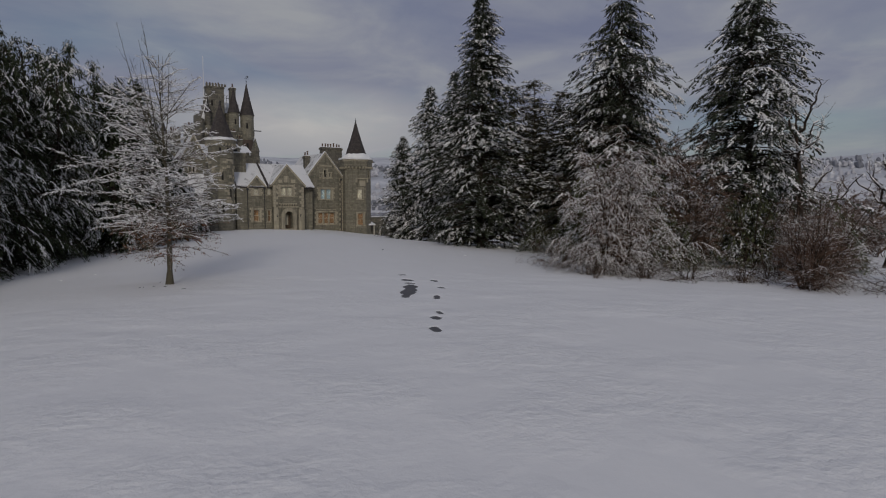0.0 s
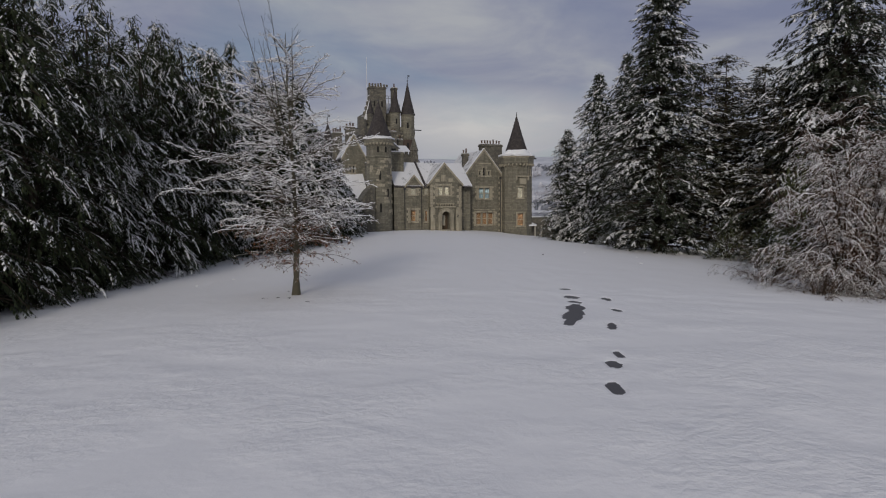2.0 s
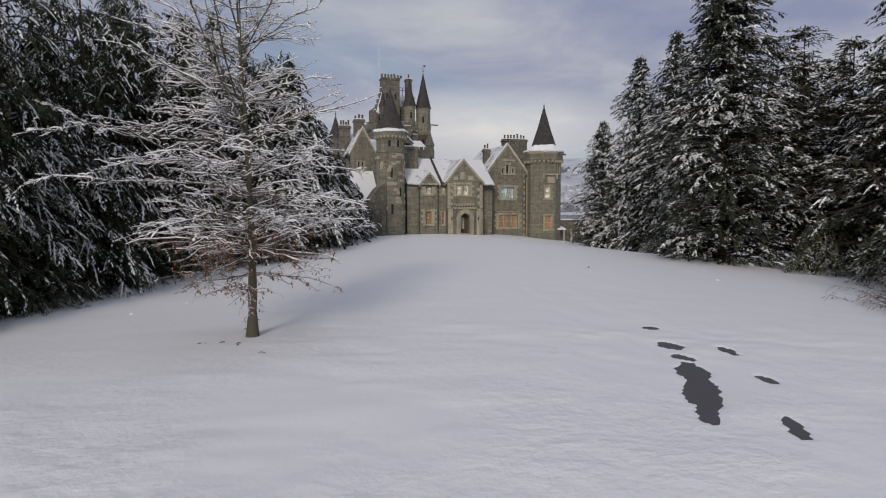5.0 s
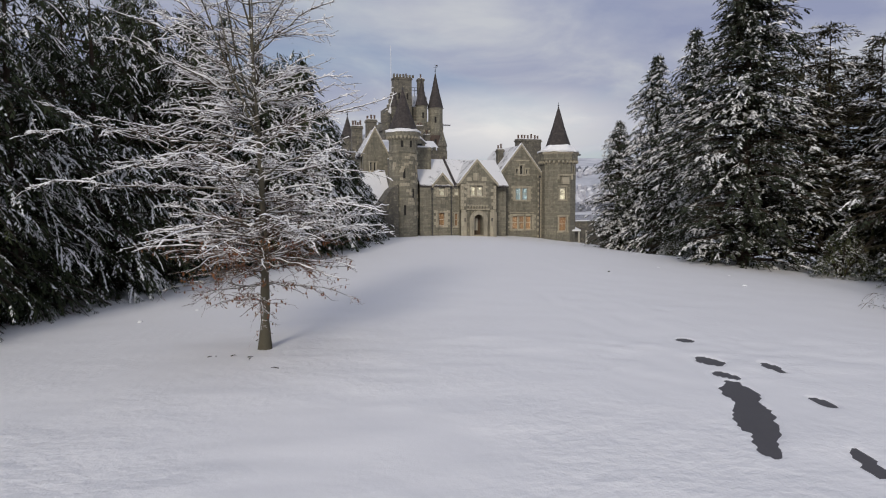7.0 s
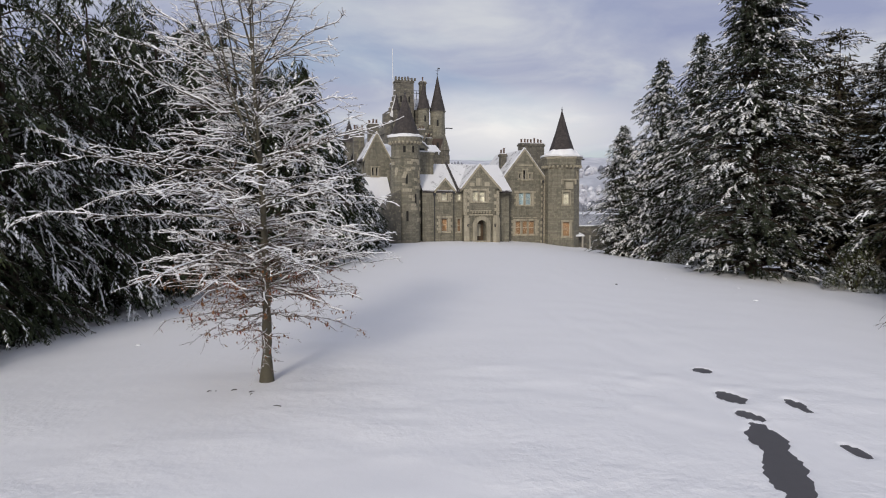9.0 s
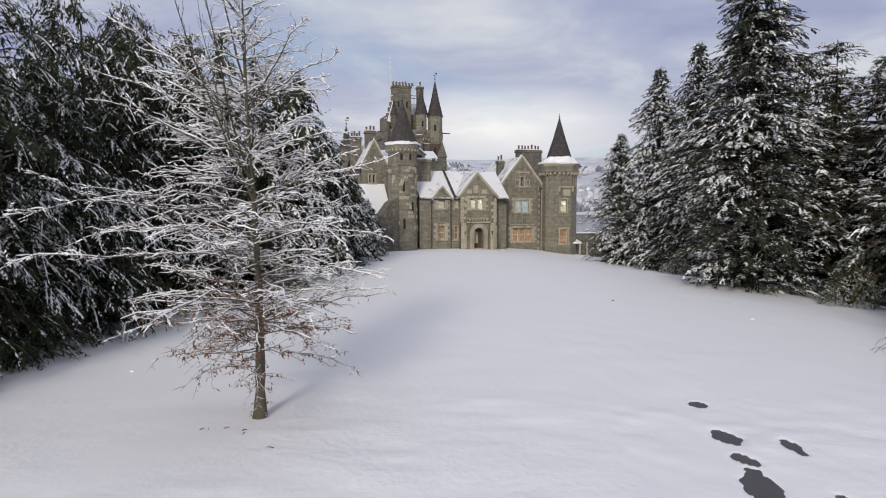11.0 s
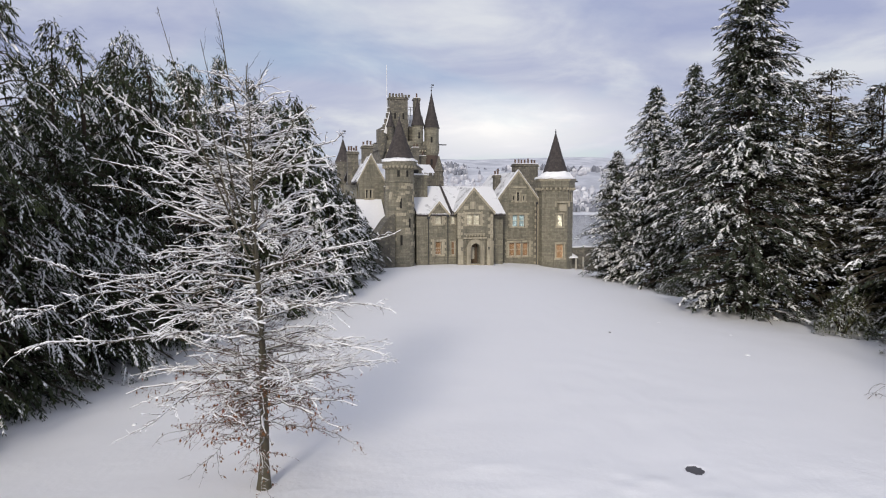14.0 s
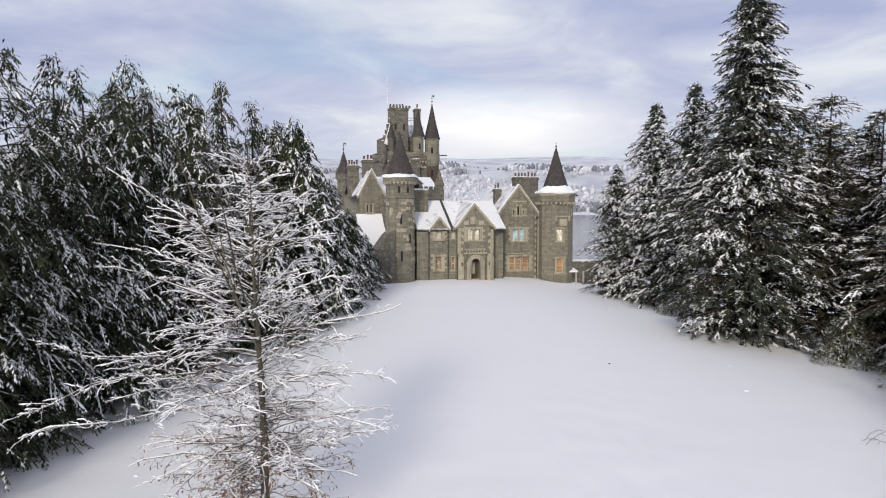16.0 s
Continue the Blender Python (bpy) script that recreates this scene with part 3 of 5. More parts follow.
part("relief_panel", boxes((-1.0, -0.3, -0.07, 0.05, 6.05, 6.9), (-1.75, -1.2, -0.05, 0.05, 6.0, 6.4), (0.0, 0.6, -0.05, 0.05, 6.0, 6.45), bevel=0.03), DRESSED, castle)
# carved door surround: jambs, an arch ring of stones and a row of small brackets
bm = boxes((D0 - 0.5, D0, -0.28, 0.0, G, 1.62), (D1, D1 + 0.5, -0.28, 0.0, G, 1.62))
for i in range(11):
    a0, a1, c = math.pi * i / 11, math.pi * (i + 1) / 11, (D0 + D1) / 2
    r0, r1 = (D1 - D0) / 2, (D1 - D0) / 2 + 0.5
    prism(bm, [(c + r0 * math.cos(a0), -0.28, 1.62 + r0 * 1.08 * math.sin(a0)), (c + r1 * math.cos(a0 + .01), -0.28, 1.62 + r1 * math.sin(a0 + .01)), (c + r1 * math.cos(a1 - .01), -0.28, 1.62 + r1 * math.sin(a1 - .01)), (c + r0 * math.cos(a1), -0.28, 1.62 + r0 * 1.08 * math.sin(a1))], (0, 0.28, 0))
door = part("doorway", bm, DRESSED, castle, "round-arched dressed stone door surround")
part("door_leaf", boxes((D0, D1, 0.85, 0.93, -0.3, 2.3)), DOORWOOD, door, "dark oak door within the arch")
part("door_light", boxes((D0 + 0.33, D1 - 0.33, 0.83, 0.848, 0.4, 1.75), bevel=0.01), BLIND, door)
part("threshold", boxes((D0 - 0.15, D1 + 0.15, -0.35, 0.85, -0.6, -0.1)), DRESSED, door)
part("door_reveal", boxes((D0 - 0.15, D0 - 0.004, 0.5, 0.95, -0.3, 2.4), (D1 + 0.004, D1 + 0.15, 0.5, 0.95, -0.3, 2.4), (D0 - 0.15, D1 + 0.15, 0.5, 0.95, 2.4, 2.5)), DARKSTONE, door)
part("lintel_course", boxes((-1.85, 0.95, -0.16, 0, 2.72, 2.9), (-1.7, 0.8, -0.11, 0, 3.2, 3.34), bevel=0.015), DRESSED, castle)
for i in range(7):
    q = new("corbel", CORBEL)
    q.parent = castle
    q.matrix_local = Matrix.Translation((-1.45 + i * 0.34, -0.09, 2.9)) @ Matrix.Diagonal((0.16, 0.2, 0.3, 1))
for u in (-2.05, 1.2):
    part("wall_lantern", boxes((u - 0.09, u + 0.09, -0.22, -0.02, 1.45, 1.75), (u - 0.13, u + 0.13, -0.26, 0, 1.754, 1.8)), LEAD, castle)
for u0, u1 in ((-2.48, -1.85), (1.0, 1.78)):
    part("buttress", boxes((u0, u1, -0.22, 0.0, G, 2.5), (u0 + 0.06, u1 - 0.06, -0.14, 0.0, 2.5, 2.75), bevel=0.03), DRESSED, castle)
quoins(-2.45, 0, 2.8, 5.6, 1)
quoins(1.75, 0, 2.8, 5.6, -1)

wall("link_wall", rect(1.75, 3.65, G, 5.6), (), (0, 1.5))
gable_roof(1.9, 3.6, 1.45, 6.0, 5.55, 6.2, "u", 0.1, 0.12)
# tall gable beside it
wall("gable_wall", [(3.65, G), (9.1, G), (9.1, 6.9), (6.35, 10.35), (3.65, 6.9)],
     [rect(5.2, 7.75, 0.35, 2.0), rect(5.6, 7.25, 3.88, 5.35), rect(5.63, 5.93, 7.0, 7.65), rect(6.17, 6.6, 6.95, 8.1), rect(6.95, 7.25, 7.0, 7.65)], (0, 3.2))
wall("gable_side", rect(0, 9, G, 6.9), (), (9.1, 3.2), 90)
wall("gable_side", rect(0, 9, G, 6.9), (), (3.65, 12.2), -90)
wall("gable_back", [(3.65, G), (9.1, G), (9.1, 6.9), (6.35, 10.35), (3.65, 6.9)], (), (0, 11.7))
gable_roof(3.65, 9.1, 3.62, 12.2, 6.9, 10.25, centre=6.35, over=0.2)
coping(3.3, 6.6, 6.35, 10.45, 3.12)
coping(9.4, 6.6, 6.35, 10.45, 3.12)
window(5.2, 7.75, 0.35, 2.0, 3.2, 3, SHUTTER)
window(5.6, 7.25, 3.88, 5.35, 3.2, 2, TEAL)
for u0, u1, z0, z1 in ((5.63, 5.93, 7.0, 7.65), (6.17, 6.6, 6.95, 8.1), (6.95, 7.25, 7.0, 7.65)):
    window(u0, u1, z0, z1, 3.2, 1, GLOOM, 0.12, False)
part("string_course", boxes((5.4, 7.4, 3.14, 3.2, 8.55, 8.72)), DRESSED, castle)
part("string_course", boxes((4.9, 8.0, 3.14, 3.2, 2.35, 2.46)), DRESSED, castle)
quoins(3.65, 3.2, -1.0, 6.8, 1)
quoins(9.1, 3.2, -1.0, 6.8, -1)
downpipe(4.05, 3.08, -0.8, 6.2)
downpipe(8.75, 3.08, -0.9, 6.6)
stack(8.05, 11.3, 8.0, 9.0, 6.0, 11.75, 7, DARKSTONE)
stack(4.55, 5.3, 6.2, 6.9, 5.0, 10.2, 2)

# corner turret: eight-sided, flaring to a corbelled head under a slate spire
TU, TV = 10.95, 2.6
TR8, TURN8 = 2.12, -6.0
AP8 = TR8 * math.cos(math.pi / 8)
HW8 = TR8 * math.sin(math.pi / 8)
OPENINGS = {0: [rect(-0.52, 0.23, 3.95, 5.4), rect(-0.57, 0.38, 0.15, 1.9)], 1: [rect(-0.2, 0.2, 7.0, 8.0)]}
for k in range(8):
    a = radians(TURN8 + 45 * k - 90)
    wall("turret_wall", rect(-HW8, HW8, G, 8.42), OPENINGS.get(k, ()), (TU + AP8 * math.cos(a), TV + AP8 * math.sin(a)), TURN8 + 45 * k, 0.36)
part("turret_head", lathe(bmesh.new(), [(1.9, 8.3), (2.2, 8.4), (2.34, 8.6), (2.34, 9.55), (2.25, 9.6)], 8, (TU, TV), math.pi / 8 - radians(6)), STONE, castle, "corbelled head of the corner turret")
corbel_ring(TU, TV, 2.22, 8.15, 28, 0.42)
part("turret_band", lathe(bmesh.new(), [(2.38, 9.3), (2.5, 9.42), (2.5, 9.58), (2.35, 9.62)], 8, (TU, TV), math.pi / 8 - radians(6)), DRESSED, castle)
spire(TU, TV, 10.1, 15.15, 1.55, 8, math.pi / 8 - radians(6), False, 0.5, (2.48, 0.5))


def turret_window(u, z0, z1, w, fill, facet, r=2.12, margin=0.16, lights=1):
    """A window set on one face of the turret; facet counts faces from the front."""
    turn = -6 + facet * 45
    ap = r * math.cos(math.pi / 8)
    a = radians(turn - 90)
    return window(u - w / 2, u + w / 2, z0, z1, 0, lights, fill, margin, True, (TU + ap * math.cos(a), TV + ap * math.sin(a)), turn)


turret_window(-0.145, 3.95, 5.4, 0.75, BLIND, 0)
turret_window(-0.095, 0.15, 1.9, 0.95, SHUTTER, 0)
turret_window(0.0, 7.0, 8.0, 0.4, GLOOM, 1)
part("blind_panel", boxes((TU - 0.55, TU + 0.45, TV - 2.1, TV - 1.8, 5.75, 6.55), bevel=0.03), DRESSED, castle)
part("turret_hood", boxes((TU - 1.0, TU + 0.9, TV - 2.1, TV - 1.8, 6.75, 6.95), (TU - 1.0, TU - 0.8, TV - 2.1, TV - 1.8, 6.3, 6.746), (TU + 0.7, TU + 0.9, TV - 2.1, TV - 1.8, 6.3, 6.746), bevel=0.02), DRESSED, castle)
part("parapet_gable", prism(bmesh.new(), [(12.2, 1.9, 9.3), (13.0, 1.9, 9.3), (12.6, 1.9, 10.3)], (0, 0.4, 0)), DRESSED, castle)
boxes_spout = boxes((12.6, 13.5, 1.6, 1.8, 9.25, 9.42), bevel=0.03)
part("water_spout", boxes_spout, LEAD, castle)

# low range between the entrance and the round tower
wall("range_wall", [(-7.0, G), (-2.45, G), (-2.45, 5.5), (-3.4, 5.5), (-4.4, 6.65), (-5.4, 5.5), (-7.0, 5.5)],
     [rect(-4.82, -4.1, 4.4, 5.4), rect(-4.82, -4.1, 0.95, 2.45), rect(-2.95, -2.5, 0.9, 2.4), rect(-2.95, -2.5, 4.4, 5.35)], (0, 0.8))
gable_roof(-7.0, 3.65, 0.9, 9.7, 5.45, 8.5, "u", 0.2, 0.14, centre=5.0)
wall("range_back", rect(-6.6, 3.65, G, 5.4), (), (0, 9.2))
gable_roof(-5.4, -3.4, 0.65, 3.6, 5.55, 6.6, "v", 0.12, 0.1)
window(-4.82, -4.1, 4.4, 5.4, 0.8, 1, BLIND)
window(-4.82, -4.1, 0.95, 2.45, 0.8, 1, SHUTTER)
window(-2.95, -2.5, 0.9, 2.4, 0.8, 1, SHUTTER, 0.1)
window(-2.95, -2.5, 4.4, 5.35, 0.8, 1, BLIND, 0.1)
downpipe(-5.65, 0.68, -0.3, 5.0)
downpipe(-3.4, 0.68, -0.3, 5.2)
coping(-5.65, 5.3, -4.4, 6.75, 0.62, 0.3)
coping(-3.15, 5.3, -4.4, 6.75, 0.62, 0.3)
bm = prism(bmesh.new(), [(-3.05, 0.7, 5.5), (-3.05, 5.0, 8.7), (-3.05, 5.0, 8.95), (-3.05, 0.7, 5.8)], (0.22, 0, 0))
part("skew_ridge", bm, SLATE, castle, "dark raised skew across the roof")

# round tower with corbelled parapet
RU, RV = -8.85, 1.0
part("round_tower", lathe(bmesh.new(), [(1.62, G), (1.56, 8.9), (1.64, 8.95), (1.64, 9.15), (1.56, 9.2), (1.56, 10.3), (1.85, 10.75), (1.88, 11.2), (1.7, 11.25)], 28, (RU, RV)), STONE, castle, "round stone tower with lichen")
corbel_ring(RU, RV, 1.66, 10.35, 26, 0.42)
part("parapet_snow", ragged(lathe(bmesh.new(), [(1.93, 11.2), (1.95, 11.38), (1.6, 11.58), (1.1, 11.7)], 40, (RU, RV)), 0.12), ROOF_SNOW, castle)
spire(RU, RV, 11.6, 15.9, 1.5, 16, 0, False, 0.4)
for a in (-108, -72):
    b = radians(a)
    part("slit_window", boxes((-0.13, 0.13, -0.03, 0.3, 9.55, 10.25)), GLOOM, castle).matrix_local = pose(RU + 1.56 * math.cos(b), RV + 1.56 * math.sin(b), 0, 0, 0, a + 90)
for a, z in ((-100, 6.2), (-62, 4.0), (-98, 2.2)):
    b = radians(a)
    part("slit_window", boxes((-0.12, 0.12, -0.03, 0.3, z, z + 1.1)), GLOOM, castle).matrix_local = pose(RU + 1.57 * math.cos(b), RV + 1.57 * math.sin(b), 0, 0, 0, a + 90)

# stair tower behind it and the hall's snowy roof
part("stair_tower", boxes((-7.3, -5.0, 3.2, 6.4, G, 9.6), (-7.4, -4.9, 3.1, 6.5, 9.604, 9.9), bevel=0.02), STONE, castle)
window(-6.6, -6.2, 4.6, 5.9, 2.95, 1, GLOOM, 0.12, False)
part("hall", boxes((-12, -1.2, 9.7, 20, G, 9.4), bevel=0.02), STONE, castle)
gable_roof(-12, -1.2, 9.7, 20, 9.4, 11.6, "u", 0.25)
part("stair_head_snow", boxes((-7.3, -5.0, 3.2, 6.4, 9.904, 10.1), bevel=0.06), ROOF_SNOW, castle)
part("dormer", prism(bmesh.new(), [(-6.4, 7.0, 9.9), (-4.6, 7.0, 9.9), (-4.6, 7.0, 10.7), (-5.5, 7.0, 11.5), (-6.4, 7.0, 10.7)], (0, 3.5, 0)), STONE, castle)
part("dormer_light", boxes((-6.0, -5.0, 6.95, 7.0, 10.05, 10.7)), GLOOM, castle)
part("dormer_snow", prism(bmesh.new(), [(-6.6, 6.9, 10.7), (-5.5, 6.9, 11.62), (-4.4, 6.9, 10.7), (-4.4, 6.9, 10.85), (-5.5, 6.9, 11.8), (-6.6, 6.9, 10.85)], (0, 3.6, 0)), ROOF_SNOW, castle)
part("pinnacle", lathe(bmesh.new(), [(0.55, 8.6), (0.55, 10.6), (0.65, 10.7), (0.05, 12.6)], 6, (-1.7, 9.3)), DARKSTONE, castle)

# left gable and lean-to roofs, partly behind the trees
wall("west_gable_wall", [(-12.4, G), (-9.3, G), (-9.3, 9.0), (-10.95, 12.1), (-12.4, 9.4)], [rect(-11.6, -11.3, 7.3, 8.3), rect(-11.15, -10.85, 7.3, 8.3)], (0, 6.0))
gable_roof(-12.4, -9.3, 6.3, 14, 9.2, 12.0, centre=-10.95, over=0.15)
coping(-12.6, 9.0, -10.95, 12.2, 5.94, 0.3)
coping(-9.1, 8.7, -10.95, 12.2, 5.94, 0.3)
window(-11.6, -11.3, 7.3, 8.3, 6.0, 1, GLOOM, 0.1, False)
window(-11.15, -10.85, 7.3, 8.3, 6.0, 1, GLOOM, 0.1, False)
stack(-11.4, -10.2, 8.6, 9.6, 10.0, 13.6, 3)
stack(-12.9, -11.6, 10.4, 11.2, 9.0, 13.0, 4)
part("lean_to", boxes((-12.6, -9.6, 2.6, 6.0, G, 3.4)), STONE, castle)
for nm, lo, hi, mat in (("roof_slope", 0, 0.12, SLATE), ("snow_cover", 0.124, 0.3, ROOF_SNOW)):
    part(nm, prism(bmesh.new(), [(-12.8, 2.3, 3.2 + lo), (-12.8, 6.0, 6.9 + lo), (-12.8, 6.0, 6.9 + hi), (-12.8, 2.3, 3.2 + hi)], (3.0, 0, 0)), mat, castle)
part("forebuilding", prism(bmesh.new(), [(-12.6, -0.6, G), (-9.8, -0.6, G), (-9.8, -0.6, 5.6), (-10.6, -0.6, 5.0), (-12.6, -0.6, 2.2)], (0, 3.0, 0)), DARKSTONE, castle)
stack(-9.75, -9.15, 4.2, 4.9, 5, 8.6, 1)
stair_sp = part("west_turret", lathe(bmesh.new(), [(0.9, 3), (0.9, 11.4), (1.1, 11.8), (1.1, 12.4)], 12, (-11.9, 20)), DARKSTONE, castle)
spire(-11.9, 20, 12.3, 15.4, 1.05, 12, 0, True, 1.2)

# great tower at the back
part("great_tower", boxes((-4.7, 4.0, 28, 36.5, G, 14.9), (-4.95, 4.25, 27.75, 36.75, 14.904, 15.6), bevel=0.03), DARKSTONE, castle, "tall square tower")
part("tower_parapet", boxes((-4.9, 4.2, 27.8, 28.1, 15.6, 16.2), (-4.9, -4.6, 28.1, 36.6, 15.6, 16.2), (3.9, 4.2, 28.1, 36.6, 15.6, 16.2), bevel=0.03), STONE, castle)
for i in range(22):
    q = new("corbel", CORBEL)
    q.parent = castle
    q.matrix_local = Matrix.Translation((-4.75 + i * 0.42, 27.85, 14.45)) @ Matrix.Diagonal((0.22, 0.4, 0.45, 1))
part("water_spout", boxes((-5.9, -4.9, 28.3, 28.5, 15.7, 15.85), (4.2, 5.6, 28.3, 28.5, 15.75, 15.9)), LEAD, castle)
part("cap_house", boxes((-4.0, 1.9, 29.6, 35.4, 15.6, 18.6), bevel=0.03), DARKSTONE, castle)
gable_roof(-2.6, 1.9, 31.0, 35.0, 18.6, 20.6, "u", 0.1)
for i in range(6):
    part("crow_step", boxes((-4.75 + i * 0.26, -3.2, 29.0, 29.8, 16.2 + i * 0.85, 16.2 + (i + 1) * 0.85 - 0.004), bevel=0.02), DARKSTONE, castle)
    part("step_snow", boxes((-4.75 + i * 0.26, -4.5 + i * 0.26, 29.0, 29.8, 16.204 + (i + 1) * 0.85, 16.3 + (i + 1) * 0.85)), ROOF_SNOW, castle)
stack(-3.3, -0.45, 28.9, 30.3, 16.2, 22.9, 6, DARKSTONE)
part("stack_crest", boxes(*[(-3.4 + i * 0.5, -3.12 + i * 0.5, 28.8, 29.1, 22.9, 23.3) for i in range(7)]), DARKSTONE, castle)
part("cap_roof_snow", prism(bmesh.new(), [(-4.3, 28.75, 17.3), (-3.34, 28.75, 20.6), (-3.34, 28.75, 20.0), (-3.7, 28.75, 17.3)], (0, 0.2, 0)), ROOF_SNOW, castle, "snow lying on the steep cap-house roof")
stack(0.75, 1.65, 29.4, 30.4, 16.2, 23.0, 1)
part("angle_turret", lathe(bmesh.new(), [(0.3, 14.8), (0.85, 15.9), (0.85, 18.4), (1.0, 18.6)], 14, (0.9, 28.2)), STONE, castle)
spire(0.9, 28.2, 18.6, 22.6, 1.0, 14, 0, False, 0.2)
part("slit_window", boxes((0.78, 1.02, 27.3, 27.6, 16.6, 17.5)), GLOOM, castle)
part("cap_turret", lathe(bmesh.new(), [(0.45, 8.8), (1.0, 11.5), (1.0, 14.2), (1.12, 14.4), (1.12, 18.1), (1.25, 18.3)], 18, (3.15, 28.3)), STONE, castle, "round stair turret")
part("turret_foot", lathe(bmesh.new(), [(1.06, 11.4), (1.06, 14.1)], 18, (3.15, 28.3)), REDSTONE, castle)
spire(3.15, 28.3, 18.3, 23.7, 1.2, 18, 0, True, 1.3)
for z in (16.0, 12.6):
    part("slit_window", boxes((2.7, 2.95, 27.1, 27.4, z, z + 0.9)), GLOOM, castle)
for u in (-3.6, -2.2):
    part("slit_window", boxes((u, u + 0.35, 29.56, 29.7, 16.6, 17.6)), GLOOM, castle)
# corner roundel, pepper-pot dormer and the stacks that stand before the tower
part("corner_roundel", lathe(bmesh.new(), [(0.2, 13.6), (0.62, 14.8), (0.66, 15.7), (0.74, 15.8), (0.74, 16.9), (0.6, 16.95), (0.55, 17.3)], 14, (-4.75, 27.95)), DARKSTONE, castle, "corbelled corner roundel")
part("dormer_drum", lathe(bmesh.new(), [(0.5, 15.6), (0.5, 18.2), (0.6, 18.3)], 12, (-3.35, 28.35)), DARKSTONE, castle)
spire(-3.35, 28.35, 18.3, 20.5, 0.58, 12, 0, False, 0.25)
stack(-1.65, -0.75, 21.5, 22.5, 10.0, 14.7, 2)
stack(-0.3, 0.55, 22.5, 23.3, 10.0, 13.6, 1)
for u in (-2.9, -1.6, 1.9):
    part("slit_window", boxes((u, u + 0.3, 27.95, 28.1, 12.2, 13.4)), GLOOM, castle)
for u in (-2.6, -1.3):
    part("slit_window", boxes((u, u + 0.28, 28.86, 28.95, 19.6, 20.5)), GLOOM, castle)
for u, z in ((-0.35, 18.4), (1.75, 18.0)):
    part("skew_snow", prism(bmesh.new(), [(u, 29.2, z), (u + 0.3, 29.2, z + 1.9), (u + 0.3, 29.2, z + 2.2), (u, 29.2, z + 0.3)], (0, 0.3, 0)), ROOF_SNOW, castle)
part("cap_rail", boxes((-0.45, 0.75, 29.4, 29.46, 21.1, 21.16), (-0.45, 0.75, 29.4, 29.46, 21.5, 21.56), (0.1, 0.16, 29.4, 29.46, 20.2, 21.5)), LEAD, castle)
pole = lathe(bmesh.new(), [(0.06, 16), (0.045, 28.2), (0.02, 28.3)], 6, (-3.0, 32))
part("flagpole", pole, WHITEPOLE, castle, "thin white flagpole")



def side_stones(u0, u1, z0, z1, v):
    """Long and short dressed blocks down both sides of a window."""
    z, k = z0 - 0.15, 0
    while z < z1 + 0.1:
        h = rng.uniform(0.28, 0.36)
        w = 0.34 if k % 2 else 0.16
        for u, sgn in ((u0 - 0.21, -1), (u1 + 0.21, 1)):
            q = new("side_stone", QUOIN)
            q.parent = castle
            q.matrix_local = Matrix.Translation((u + sgn * w / 2, v + 0.16, z)) @ Matrix.Diagonal((w, 0.38, h - 0.02, 1))
        z, k = z + h, k + 1


for spec in ((5.2, 7.75, 0.35, 2.0, 3.2), (5.6, 7.25, 3.88, 5.35, 3.2), (-1.42, 0.14, 4.3, 5.5, 0.0), (-4.82, -4.1, 0.95, 2.45, 0.8), (-4.82, -4.1, 4.4, 5.3, 0.8)):
    side_stones(*spec)
for k in range(46):
    a, z = radians(rng.uniform(-165, -15)), rng.uniform(1.0, 8.6)
    w, h = rng.uniform(0.3, 0.62), rng.uniform(0.24, 0.4)
    q = new("facing_stone", QUOIN)
    q.parent = castle
    q.matrix_local = Matrix.Translation((RU + 1.52 * math.cos(a), RV + 1.52 * math.sin(a), z)) @ Matrix.Rotation(a + math.pi / 2, 4, "Z") @ Matrix.Diagonal((w, 0.2, h, 1))
# crenellated wall and gablet beside the stair tower
part("battlement", boxes((-5.0, -1.2, 8.9, 9.3, 8.4, 10.1), *[(-4.9 + i * 0.62, -4.55 + i * 0.62, 8.85, 9.35, 10.104, 10.5) for i in range(6)], bevel=0.02), DARKSTONE, castle)
part("battlement_snow", boxes((-5.0, -1.2, 9.35, 10.2, 10.0, 10.25), bevel=0.05), ROOF_SNOW, castle)

# outbuilding beside the corner turret
shed = thing("outbuilding", "low stone outbuilding with a snowy open lean-to in front", "outbuilding", pose(18.3, 96, 0, 0, 0, 18))
part("wall", boxes((-3.5, 3.5, -0.2, 1.2, -3, 1.25), bevel=0.02), DARKSTONE, shed)
part("coping_snow", boxes((-3.5, 3.5, -0.25, 1.25, 1.254, 1.36), bevel=0.03), ROOF_SNOW, shed)
for x in (-3.2, -2.2, -1.2):
    part("post", boxes((x, x + 0.16, -1.5, -1.34, -3, 0.2), bevel=0.01), TIMBER, shed)
part("lean_roof", prism(bmesh.new(), [(-3.5, -1.7, 0.1), (-3.5, -0.2, 0.45), (-3.5, -0.2, 0.6), (-3.5, -1.7, 0.25)], (1.5, 0, 0)), ROOF_SNOW, shed)


# ---- trees ----
def unit(a):
    return a / (np.linalg.norm(a, axis=-1, keepdims=True) + 1e-9)


